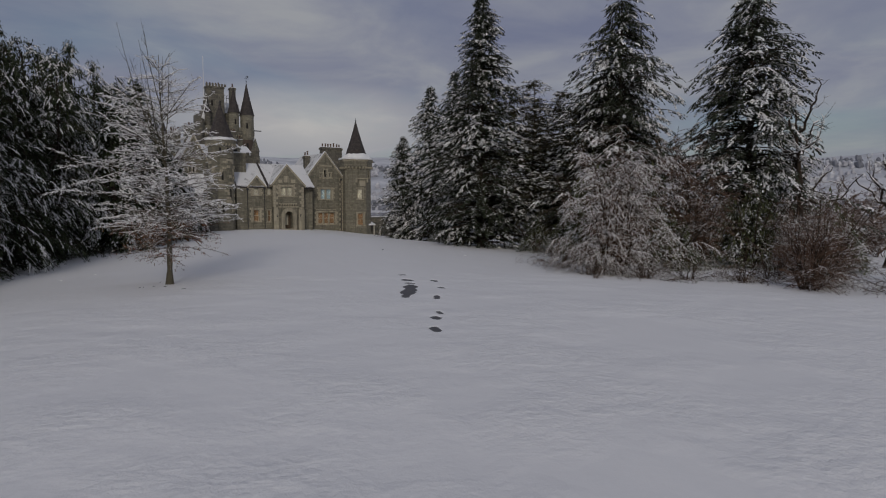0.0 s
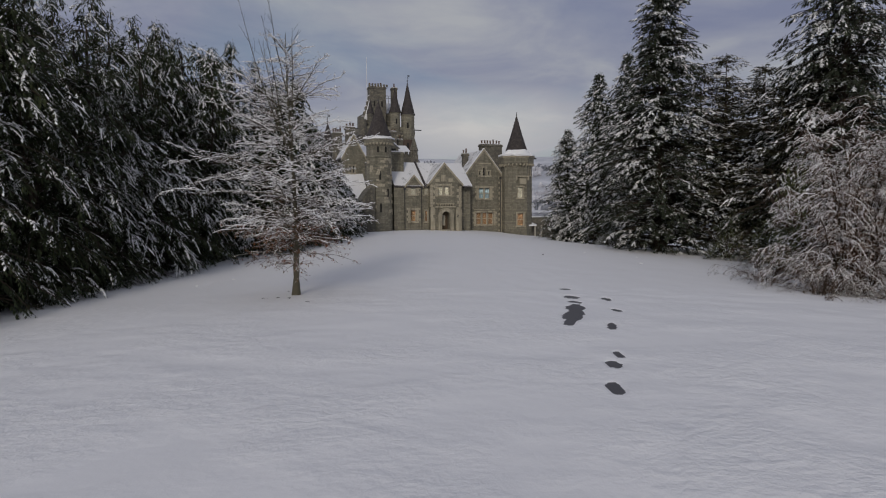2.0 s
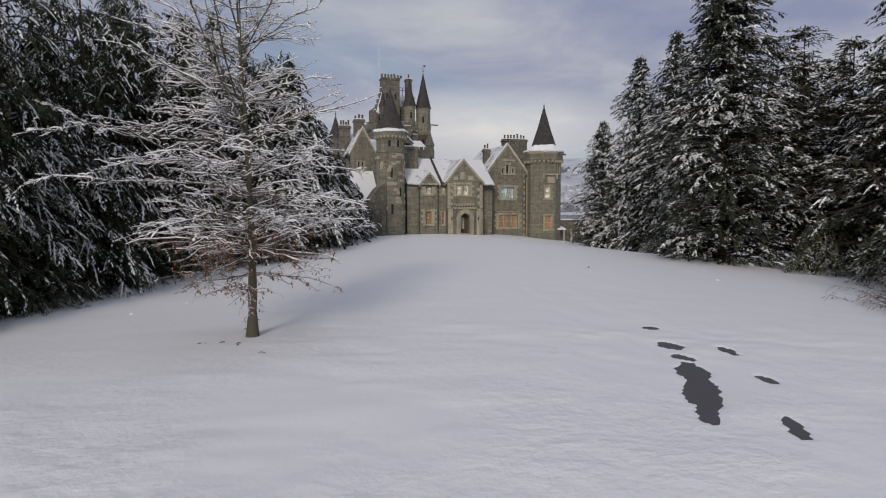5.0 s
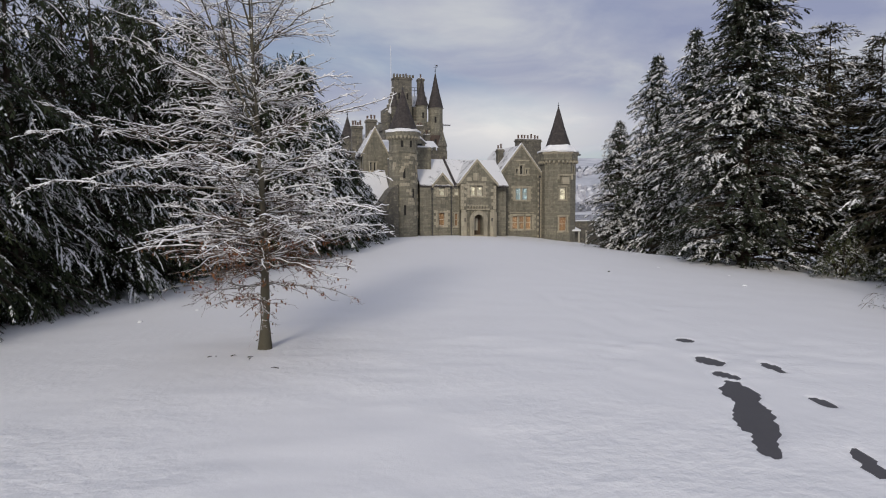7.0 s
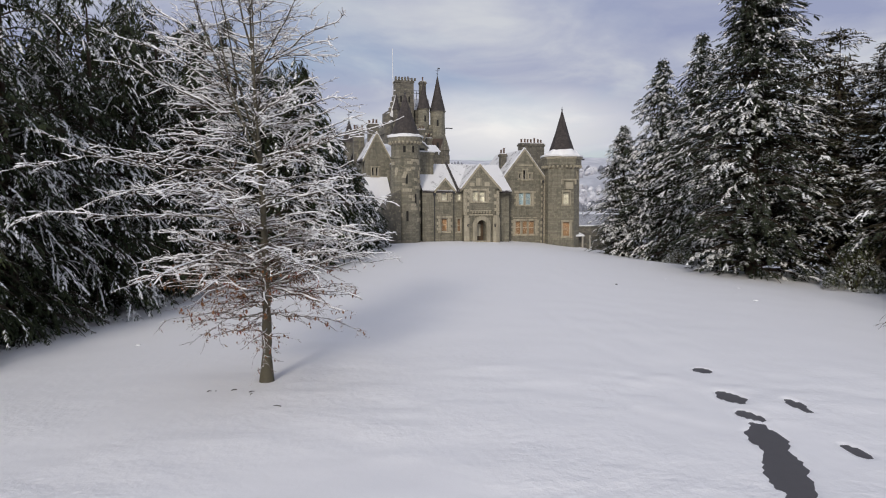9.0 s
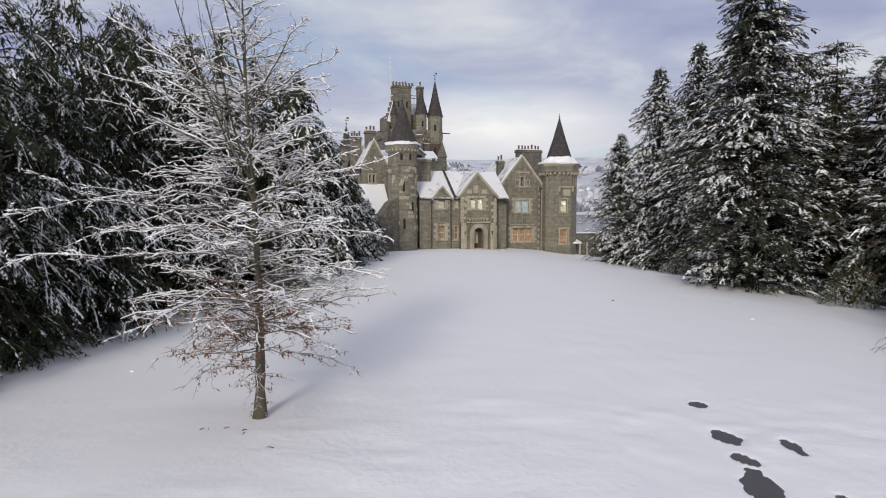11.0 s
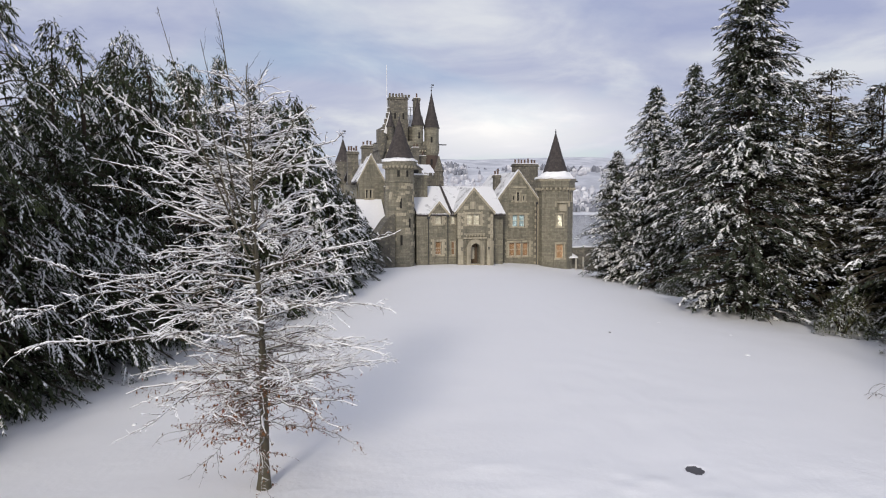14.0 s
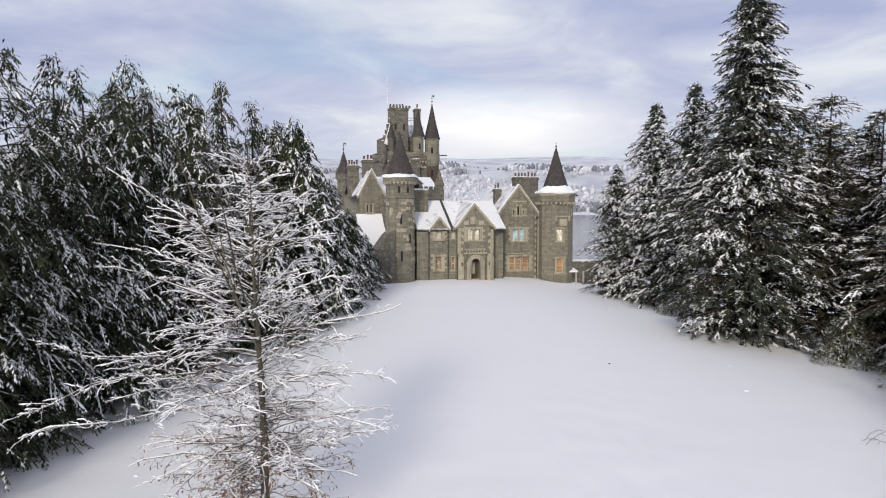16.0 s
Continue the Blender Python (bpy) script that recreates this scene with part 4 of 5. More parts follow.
def sprays(base, way, length, width, droop):
    """Roof-shaped leaf sprays: two triangles folded along the ridge, bent down towards the tip."""
    n = len(base)
    side = unit(np.cross(way, np.array([0, 0, 1.0]))) * (width * 0.5)[:, None]
    mid = base + way * (length * 0.45)[:, None]
    tip = base + way * length[:, None] - np.array([0, 0, 1.0]) * (length * droop)[:, None]
    low = np.array([0, 0, -1.0]) * (width * 0.3 + length * droop * 0.25)[:, None]
    V = np.stack([base, tip, mid + side + low, mid - side + low], 1).reshape(-1, 3)
    k = (np.arange(n) * 4)[:, None]
    F = np.concatenate([k + np.array([[0, 1, 2]]), k + np.array([[0, 3, 1]])], 0)
    return V, F


def place(ob, spots):
    """The first spot takes the thing itself, the others copies: x, y, turn, scale, stretch of the height."""
    for i, (x, y, turn, k, kz) in enumerate(spots):
        m = pose(x, y, float(lawn(x, y)) - 0.1, 0, 0, turn) @ Matrix.Diagonal((k, k, k * kz, 1))
        if i == 0:
            ob.matrix_world = m
        else:
            copy_thing(ob, m)


def bent(P, r, amount):
    """Wanders polylines sideways, more towards their ends."""
    n, k, _ = P.shape
    w = np.cumsum(r.normal(0, 1, (n, k, 3)) * amount[:, None, None], axis=1)
    w -= w[:, :1]
    return P + w


def along(P, R, idx, f):
    """Point, direction and radius at the fraction f of polyline idx."""
    k = P.shape[1]
    s = f * (k - 1)
    i = np.minimum(s.astype(int), k - 2)
    w = (s - i)[:, None]
    a, b = P[idx, i], P[idx, i + 1]
    return a * (1 - w) + b * w, unit(b - a), R[idx, i] * (1 - w[:, 0]) + R[idx, i + 1] * w[:, 0]


def offshoots(P, R, length, per_metre, r, size, angle=0.9, lift=0.1, k=4, start=0.12, sag=0.0, min_r=0.004, wander=0.05, taper=0.75):
    """Side shoots on polylines of the given lengths."""
    cnt = np.maximum((length * per_metre * r.uniform(0.8, 1.2, len(length))).astype(int), 1)
    idx = np.repeat(np.arange(len(length)), cnt)
    n = len(idx)
    f = start + (0.98 - start) * r.random(n)
    p, d, rad = along(P, R, idx, f)
    side = unit(np.cross(d, np.array([0, 0, 1.0])) + 1e-3) * np.where(r.random(n) < 0.5, 1, -1)[:, None]
    ang = angle * r.uniform(0.6, 1.3, n)
    way = unit(d * np.cos(ang)[:, None] + side * np.sin(ang)[:, None] + np.array([0, 0, 1.0]) * (lift + r.normal(0, 0.32, n))[:, None])
    L = size[0] + (size[1] - size[0]) * r.random(n) ** 1.4
    L *= (1.1 - taper * f) * np.minimum(1, 0.35 + length[idx] * 0.4)
    s = np.linspace(0, 1, k)
    Q = p[:, None, :] + way[:, None, :] * (L[:, None] * s)[:, :, None]
    Q[:, :, 2] -= sag * (L[:, None] * s ** 2)
    Q = bent(Q, r, L * wander)
    W = np.maximum(np.minimum(rad * 0.6, 0.012 + L * 0.012), min_r)[:, None] * (1 - 0.65 * s)[None, :]
    return Q, W, L


def lying_snow(P, R, r, thick, share, sides=4):
    """Ridges of snow along the top of branches, broken here and there."""
    keep = r.random(len(P)) < share
    Q, W = P[keep].copy(), R[keep]
    T = thick * r.uniform(0.6, 1.3, (len(Q), 1)) * (0.5 + 0.5 * np.sin(np.linspace(0.2, 2.9, P.shape[1])))[None, :] * r.uniform(0.1, 1.5, W.shape)
    Q[:, :, 2] += W * 0.6 + T * 0.7
    return tubes((Q, T), sides)


def conifer(name, label, seed, H, R, mat, n_branch, per=5.0, twig=0.6, leaf=(0.2, 0.07), leaves=7, droop=0.35, rise=0.15, hang=0.4, shape=0.8, low=0.03, bulge=0.0, irregular=0.25, tops=1, load=0.5, lump=0.03, nod=0.0, clump=1.0, fan=0.6, core=6, shelter=0.1):
    """A snow-laden conifer: trunk, boughs, shaded inner foliage, drooping side twigs set with small leaf sprays, and snow lying on the loaded boughs.
    per: side twigs a metre; hang: how far these droop; load: the share of boughs with snow; clump: how much it gathers on neighbouring boughs."""
    r = np.random.default_rng(seed)
    root = thing(name, label, "conifer")
    hs = low + (0.985 - low) * r.random(n_branch) ** 0.95
    az = r.random(n_branch) * 2 * np.pi
    prof = (1 - hs) ** shape * (1 + bulge * np.sin(np.pi * hs))
    rough = 1 + irregular * 1.3 * value_noise(az * 1.1 + seed, hs * 9 + seed, seed)
    L = np.maximum(R * prof * rough * r.uniform(0.70, 1.06, n_branch), 0.4)
    out = np.stack([np.cos(az), np.sin(az), np.zeros(n_branch)], 1)
    sag = droop * r.uniform(0.6, 1.35, n_branch)
    lead = r.integers(0, tops, n_branch)
    turn = r.random() * 6.28 + np.arange(tops) * 6.28 / tops
    away = np.where(np.arange(tops) == 0, 0.0, r.uniform(0.42, 0.7, tops) * R)
    grow = np.where(np.arange(tops) == 0, 1.0, r.uniform(0.84, 0.97, tops))
    L = np.where(hs > 0.45, L * (1 if tops == 1 else 0.8), L)
    foot = np.stack([np.cos(turn[lead]) * away[lead], np.sin(turn[lead]) * away[lead], 0 * hs], 1) * smooth(0.25, 0.6, hs)[:, None]
    foot[:, 0] += nod * smooth(0.88, 1.0, hs) ** 2
    hs = hs * grow[lead]
    s = np.linspace(0, 1, 5)
    P = foot[:, None, :] + out[:, None, :] * (L[:, None] * s)[:, :, None]
    P[:, :, 2] = hs[:, None] * H + L[:, None] * (rise * s - sag[:, None] * s ** 2)
    P = bent(P, r, L * 0.018)
    rad = 0.010 + 0.014 * L[:, None] * (1 - s)[None, :]
    ts = np.linspace(0, 1, 12)
    tp = np.stack([0.05 * np.sin(ts * 7 + seed) + nod * smooth(0.88, 1.0, ts) ** 2, 0.05 * np.cos(ts * 5), ts * H * 0.995 - 0.3], 1)[None]
    stems = [tubes((tp, (0.015 + H * 0.016 * (1 - ts))[None]), 9)]
    for j in range(1, tops):   # further leaders
        bow = smooth(0.25, 0.6, ts) * away[j]
        jp = np.stack([np.cos(turn[j]) * bow + nod * smooth(0.88, 1.0, ts) ** 2, np.sin(turn[j]) * bow, ts * H * 0.995 * grow[j] - 0.3], 1)[None]
        stems.append(tubes((jp, (0.012 + H * 0.007 * (1 - ts))[None]), 7))
    part("trunk", mesh_of("trunk", *join(stems), DARKBARK, True), None, root)
    part("bough", mesh_of("bough", *tubes((P, rad), 3), DARKBARK), None, root)
    # side twigs, thicker set towards the end of each bough
    cnt = np.maximum((per * L * r.uniform(0.8, 1.2, n_branch)).astype(int), 3)
    b = np.repeat(np.arange(n_branch), cnt)
    n = len(b)
    f = 1 - 0.72 * r.random(n) ** 1.25
    p, d, _ = along(P, rad, b, f * 0.999)
    side = unit(np.cross(d, np.array([0, 0, 1.0]))) * np.where(r.random(n) < 0.5, 1, -1)[:, None]
    ang = (1.25 - 0.95 * f) * r.uniform(0.6, 1.3, n)
    way = unit(d * np.cos(ang)[:, None] + side * np.sin(ang)[:, None] + np.array([0, 0, 1.0]) * r.normal(0, 0.16, n)[:, None])
    tl = twig * (1.2 - 0.5 * f) * r.uniform(0.6, 1.25, n) * np.minimum(1, 0.35 + L[b] * 0.3)
    k = np.linspace(0, 1, 4)
    Q = p[:, None, :] + way[:, None, :] * (tl[:, None] * k)[:, :, None]
    Q[:, :, 2] -= (hang * r.uniform(0.5, 1.5, n) * tl)[:, None] * (k ** 1.7)[None, :]
    QR = np.full((n, 4), 0.008)
    # small sprays on both sides of every twig
    t = np.tile(np.arange(leaves), n)
    w = np.repeat(np.arange(n), leaves)
    g = np.clip((t + r.random(len(t))) / leaves, 0.02, 0.99)
    q, e, _ = along(Q, QR, w, g)
    lat = unit(np.cross(e, np.array([0, 0, 1.0])) + 1e-3) * np.where(t % 2 == 0, 1, -1)[:, None]
    lw = unit(e + lat * (fan * (1.25 - g) * r.uniform(0.6, 1.4, len(t)))[:, None] + r.normal(0, 0.14, (len(t), 3)))
    ll = leaf[0] * r.uniform(0.65, 1.3, len(t)) * (0.6 + 0.4 * np.minimum(L[b][w] / 1.5, 1))
    lwid = leaf[1] * r.uniform(0.7, 1.3, len(t))
    # dense shaded foliage within
    c = np.repeat(np.arange(n_branch), core)
    h = r.uniform(0.1, 0.7, len(c))
    ip, ie, _ = along(P, rad, c, h)
    iw = unit(ie + r.normal(0, 0.5, (len(c), 3)) - np.array([0, 0, 0.5]))
    il = np.minimum(0.42, 0.22 + 0.1 * L[c]) * r.uniform(0.7, 1.2, len(c))
    ip = ip + r.normal(0, 0.16, ip.shape)
    part("crown", mesh_of("crown", *join([sprays(q, lw, ll, lwid, hang * 0.5 * r.uniform(0.4, 1.4, len(t))), sprays(ip, iw, il, il * 0.26, np.full(len(c), 0.4))]), mat), None, root)
    # snow on the loaded boughs: a ridge along the twig and a cover on its sprays
    heap = load + clump * value_noise(az * 1.6 + seed * 3, hs * H * 0.55, seed + 40) + 0.55 * (r.random(n_branch) - 0.5) - shelter * smooth(0.45, 0.05, hs)
    got = r.random(n) < np.clip(heap[b] * 1.5 - 0.25, 0.0, 1.0) * smooth(0.22, 0.62, f)
    ridged = got & (r.random(n) < 0.4)
    T = lump * r.uniform(0.5, 1.5, (n, 1)) * np.array([[0.8, 1.15, 0.95, 0.35]]) * r.uniform(0.55, 1.4, (n, 4))
    ridge = Q.copy()
    ridge[:, :, 2] += T * 0.55
    on = got[w] & (r.random(len(t)) < 0.8)
    cover = sprays(q[on] + np.array([0, 0, 0.02]), lw[on], ll[on] * r.uniform(0.6, 1.0, on.sum()), lwid[on] * 1.1, np.full(on.sum(), hang * 0.45))
    part("branch_snow", mesh_of("branch_snow", *join([tubes((ridge[ridged], T[ridged]), 3), cover]), ROOF_SNOW), None, root, "snow lying on the boughs")
    return root


def hero_tree():
    """The young larch-like tree on the lawn: straight trunk, tiered level branches, every twig carrying snow."""
    r = np.random.default_rng(11)
    x0, y0 = -3.9, 31.95
    root = thing("young_tree", "young bare tree with snow-laden level branches on the lawn", "tree", pose(x0, y0, float(lawn(x0, y0)) - 0.05))
    s = np.linspace(0, 1, 40)
    T = np.stack([0.08 * np.sin(s * 5) - 0.10 * s, 0.08 * np.cos(s * 4), s * 10.5], 1)[None]
    TR = (0.124 * (1 - s) ** 1.15 + 0.010 + 0.07 * np.exp(-s * 40))[None] * (1 + 0.10 * np.sin(s * 61) + 0.06 * np.sin(s * 137))[None]
    part("trunk", mesh_of("trunk", *tubes((T, TR), 12), BARK, True), None, root, "mossy brown trunk")
    # upright leaders at the top
    n = 9
    f = r.uniform(0.5, 0.96, n)
    p, d, rad = along(T, TR, np.zeros(n, int), f)
    a = r.random(n) * 6.28
    k = np.linspace(0, 1, 7)
    top = np.maximum(r.uniform(9.2, 11.8, n), p[:, 2] + 0.8)
    lean = r.uniform(0.5, 2.6, n)
    LP = p[:, None, :] + np.stack([np.cos(a)[:, None] * lean[:, None] * k ** 0.75, np.sin(a)[:, None] * lean[:, None] * k ** 0.75, (top - p[:, 2])[:, None] * k], 2)
    LP = bent(LP, r, np.full(n, 0.03))
    LR = np.maximum(0.022 * (1 - k)[None, :] + 0.005, 0.005) * np.ones((n, 1))
    LL = top - p[:, 2]
    # long straight limbs, level below and rising above, longer on the open side
    m = 172
    z = np.where(r.random(m) < 0.16, r.uniform(1.35, 2.6, m), 2.2 + 7.9 * r.random(m) ** 1.15)
    p, d, rad = along(T, TR, np.zeros(m, int), z / 10.5)
    a = np.arange(m) * 2.4 + r.normal(0, 0.35, m)
    L = np.interp(z, [1.2, 1.8, 2.6, 3.6, 5.0, 6.5, 8.0, 9.1, 10.2], [2.0, 2.7, 3.4, 4.2, 4.2, 3.5, 2.6, 1.8, 0.8]) * r.uniform(0.35, 1.1, m) * (1 - 0.2 * np.cos(a) * smooth(2.2, 3.4, z))
    k = np.linspace(0, 1, 9)
    out = np.stack([np.cos(a), np.sin(a), np.zeros(m)], 1)
    rise = np.interp(z, [1.2, 2, 3, 5, 7], [0.02, 0.10, 0.16, 0.28, 0.5]) + r.normal(0, 0.13, m)
    B = p[:, None, :] + out[:, None, :] * (L[:, None] * k)[:, :, None]
    B[:, :, 2] += L[:, None] * (rise[:, None] * k - 0.16 * k ** 2)
    B = bent(B, r, L * 0.02)
    BR = (0.007 + 0.0058 * L[:, None]) * (1 - 0.8 * k)[None, :]
    S, SR, SL = offshoots(B, BR, L, 6.4, r, (0.25, 1.4), 0.8, 0.05, 6, 0.15, 0.1, 0.006, 0.045)
    S2, SR2, SL2 = offshoots(LP, LR, LL, 3.2, r, (0.3, 1.4), 0.6, 0.25, 6, 0.2, 0.0, 0.004, 0.03)
    W, WR, WL = offshoots(S, SR, SL, 9.0, r, (0.08, 0.36), 0.95, 0.03, 4, 0.08, 0.05, 0.0045, 0.09)
    W1, WR1, WL1 = offshoots(B, BR, L, 9.0, r, (0.08, 0.4), 1.0, 0.06, 4, 0.15, 0.05, 0.0045, 0.09)
    W2, WR2, WL2 = offshoots(S2, SR2, SL2, 5.0, r, (0.12, 0.45), 0.7, 0.15, 4, 0.08, 0.0, 0.0035, 0.05)
    part("limb", mesh_of("limb", *join([tubes((B, BR), 5), tubes((LP, LR), 5)]), BARK), None, root)
    high, highw, high1 = ((Q[:, 0, 2] > 2.9) & ~((Q[:, 0, 2] < 4.0) & (np.hypot(Q[:, 0, 0], Q[:, 0, 1]) < 1.3)) for Q in (S, W, W1))
    part("twig", mesh_of("twig", *join([tubes((S[high], SR[high]), 4), tubes((W[highw], WR[highw]), 3), tubes((W1[high1], WR1[high1]), 3)]), FROSTTWIG), None, root)
    part("twig", mesh_of("twig", *join([tubes((S2, SR2), 3), tubes((W2, WR2), 3)]), DARKBARK), None, root, "thin dark bare leading shoots")
    part("twig", mesh_of("twig", *join([tubes((S[~high], SR[~high]), 4), tubes((W[~highw], WR[~highw]), 3), tubes((W1[~high1], WR1[~high1]), 3)]), BROWNTWIG), None, root, "bare reddish-brown lower twigs")
    snow = [lying_snow(B[B[:, 0, 2] > 2.2], BR[B[:, 0, 2] > 2.2], r, 0.016, 0.95), lying_snow(S[high], SR[high], r, 0.013, 0.85), lying_snow(S[~high], SR[~high], r, 0.007, 0.1),
            lying_snow(W[highw], WR[highw], r, 0.012, 0.6, 3), lying_snow(W1[high1], WR1[high1], r, 0.013, 0.6, 3), lying_snow(W[~highw], WR[~highw], r, 0.008, 0.15, 3)]
    part("branch_snow", mesh_of("branch_snow", *join(snow), ROOF_SNOW), None, root, "snow lying along the branches")
    # withered leaves held low in the crown
    idx = np.flatnonzero((W[:, 2, 2] < 3.0) & (np.hypot(W[:, 2, 0], W[:, 2, 1]) < 3.0))
    idx = r.choice(idx, min(len(idx), 1700), replace=False)
    way = unit(r.normal(0, 1, (len(idx), 3)) + np.array([0, 0, -0.6]))
    part("leaf", mesh_of("leaf", *sprays(W[idx, 2], way, r.uniform(0.05, 0.11, len(idx)), r.uniform(0.03, 0.06, len(idx)), np.full(len(idx), 0.3)), DEADLEAF), None, root, "withered brown leaves")
    return root


def thicket(name, label, category, seed, H, R, stems, mat, per=(5, 8, 9), arch=0.5, up=1.0, size=((0.4, 1.6), (0.15, 0.6)), sag=0.3, frost=0.0, weep=0.5, thick=1.0):
    """A many-stemmed bare shrub or small tree with arching frosted branches."""
    r = np.random.default_rng(seed)
    root = thing(name, label, category)
    a = r.random(stems) * 6.28
    k = np.linspace(0, 1, 9)
    reach = R * r.uniform(0.15, 1.0, stems)
    top = H * (1.05 - weep * (reach / R) ** 1.3) * r.uniform(0.7, 1.0, stems)
    out = np.stack([np.cos(a), np.sin(a), np.zeros(stems)], 1)
    P = out[:, None, :] * (0.25 * R * 0.3 + reach[:, None] * k ** 1.3)[:, :, None]
    P[:, :, 2] = top[:, None] * (k * (1 + arch) - arch * k ** 2.4) - 0.2
    P = bent(P, r, np.full(stems, 0.022 * H))
    PR = (0.012 + 0.011 * top[:, None] / 2) * (1 - 0.85 * k)[None, :]
    L = np.hypot(reach, top)
    S, SR, SL = offshoots(P, PR, L, per[0], r, size[0], 0.8, 0.1, 4, 0.12, sag, 0.006, 0.04, 0.4)
    W, WR, WL = offshoots(S, SR, SL, per[1], r, size[1], 0.8, 0.0, 2, 0.08, sag, 0.006, 0.05)
    SR, WR = SR * thick, WR * thick
    part("stem", mesh_of("stem", *tubes((P, PR), 5), DARKBARK), None, root)
    meshes = [tubes((S, SR), 3), tubes((W, WR), 3)]
    part("twig", mesh_of("twig", *join(meshes), mat), None, root)
    if frost:
        part("branch_snow", mesh_of("branch_snow", *join([lying_snow(S, SR, r, frost * 1.3, 0.8, 3), lying_snow(W, WR, r, frost, 0.5, 3)]), ROOF_SNOW), None, root)
    return root


def leafy_bush(name, label, seed, R, H, n, mat):
    r = np.random.default_rng(seed)
    root = thing(name, label, "bush")
    st = 14
    a = np.arange(st) * 2.4
    k = np.linspace(0, 1, 5)
    P = np.stack([np.cos(a)[:, None] * R * 0.75 * k, np.sin(a)[:, None] * R * 0.75 * k, (H * 0.8 * k ** 0.8)[None, :] * np.ones((st, 1)) - 0.1], 2)
    part("stem", mesh_of("stem", *tubes((P, 0.04 * (1 - 0.7 * k)[None, :] * np.ones((st, 1))), 5), DARKBARK), None, root)
    d = unit(r.normal(0, 1, (n, 3)))
    d[:, 2] = np.abs(d[:, 2])
    lump = 0.75 + 0.5 * value_noise(d[:, 0] * 3 + seed, d[:, 1] * 3 + d[:, 2] * 2, seed)
    p = d * np.array([R, R, H]) * (lump * r.uniform(0.6, 1.0, n) ** 0.4)[:, None]
    way = unit(d * np.array([1, 1, 0.2]) + r.normal(0, 0.5, (n, 3)))
    part("foliage", mesh_of("foliage", *sprays(p, way, r.uniform(0.12, 0.28, n), r.uniform(0.05, 0.11, n), r.uniform(0.1, 0.5, n)), mat), None, root)
    return root


hero_tree()

# the dark cypress row beside the lawn
LAB = "tall dark cypress with drooping snow-laden boughs beside the lawn"
place(conifer("cypress", LAB, 21, 17.0, 4.1, CYPRESS, 400, 2.6, 0.75, (0.19, 0.068), 8, 0.66, 0.36, 0.55, 0.5, 0.03, 0.25, 0.6, 3, 0.65, 0.026, 0.5, 1.2, 0.8, 15, 0.4),
      [(-16.4, 41.0, 0, 1.0, 0.93), (-15.4, 52.0, 140, 1.02, 1.0), (-13.8, 65.5, 250, 1.05, 1.03), (-18.6, 57, 200, 1.1, 1.08), (-19.6, 43.6, 75, 1.05, 1.02)])
place(conifer("cypress", LAB, 22, 16.8, 3.9, CYPRESS, 390, 2.6, 0.7, (0.19, 0.068), 8, 0.72, 0.38, 0.6, 0.5, 0.03, 0.3, 0.6, 3, 0.6, 0.026, -0.5, 1.2, 0.8, 15, 0.4),
      [(-15.8, 46.0, 0, 1.0, 0.95), (-14.8, 56.5, 100, 1.0, 1.02), (-16.6, 36.0, 220, 1.02, 0.94), (-13.2, 72.0, 40, 1.0, 1.0), (-19.2, 49.5, 300, 1.08, 1.03)])
place(conifer("cypress", LAB, 23, 16.8, 3.8, CYPRESS, 390, 2.6, 0.8, (0.19, 0.068), 8, 0.64, 0.32, 0.55, 0.55, 0.03, 0.2, 0.6, 2, 0.63, 0.026, 0.4, 1.2, 0.8, 15, 0.4),
      [(-17.3, 31.0, 0, 1.05, 0.97), (-14.6, 61.0, 120, 1.0, 1.05), (-18.6, 26.0, 30, 1.1, 1.0), (-20.3, 37.8, 190, 1.1, 1.02)])
place(conifer("young_cypress", "small snow-laden cypress at the edge of the lawn", 24, 7.8, 2.6, CYPRESS, 170, 3.4, 0.55, (0.22, 0.10), 6, 0.55, 0.25, 0.45, 0.65, 0.02, 0.25, 0.4, 1, 0.62, 0.026, 0, 1.0, 0.9, 12),
      [(-10.9, 57.0, 0, 1.3, 1.1), (-10.0, 63.0, 90, 1.25, 1.1), (-8.9, 69.5, 10, 1.0, 1.0), (-8.1, 75.5, 200, 0.85, 0.9), (-7.3, 80.5, 280, 0.7, 0.75)])

# conifers on the other side
FL = "tall snow-dusted fir standing at the edge of the lawn"
place(conifer("fir", FL, 31, 25.4, 5.9, FIR, 1000, 2.6, 0.6, (0.24, 0.13), 6, 0.34, 0.22, 0.22, 0.70, 0.012, 0.22, 0.5, 1, 0.44, 0.042, 0, 1.2, 0.8, 12), [(21.9, 61.5, 0, 1.0, 1.0)])
place(conifer("fir", FL, 32, 20.8, 4.5, FIR, 560, 2.6, 0.6, (0.25, 0.13), 6, 0.36, 0.22, 0.3, 0.60, 0.012, 0.3, 0.5, 1, 0.55, 0.042, 0, 1.2, 0.8, 12), [(22.3, 82.5, 0, 1.0, 1.0), (23.4, 75.5, 120, 1.0, 1.02), (19.3, 85.5, 250, 0.8, 0.85)])
place(conifer("fir", FL, 33, 24.5, 6.2, FIR, 560, 2.4, 0.75, (0.27, 0.13), 6, 0.42, 0.22, 0.42, 0.56, 0.05, 0.3, 0.7, 1, 0.45, 0.036, 0, 1.2, 0.8, 14), [(31.2, 51.2, 0, 1.05, 0.93), (39.3, 44.5, 130, 1.12, 0.86), (33.5, 57.0, 70, 0.85, 0.9)])
PL = "broad dark pine with clumps of snow in its crown"
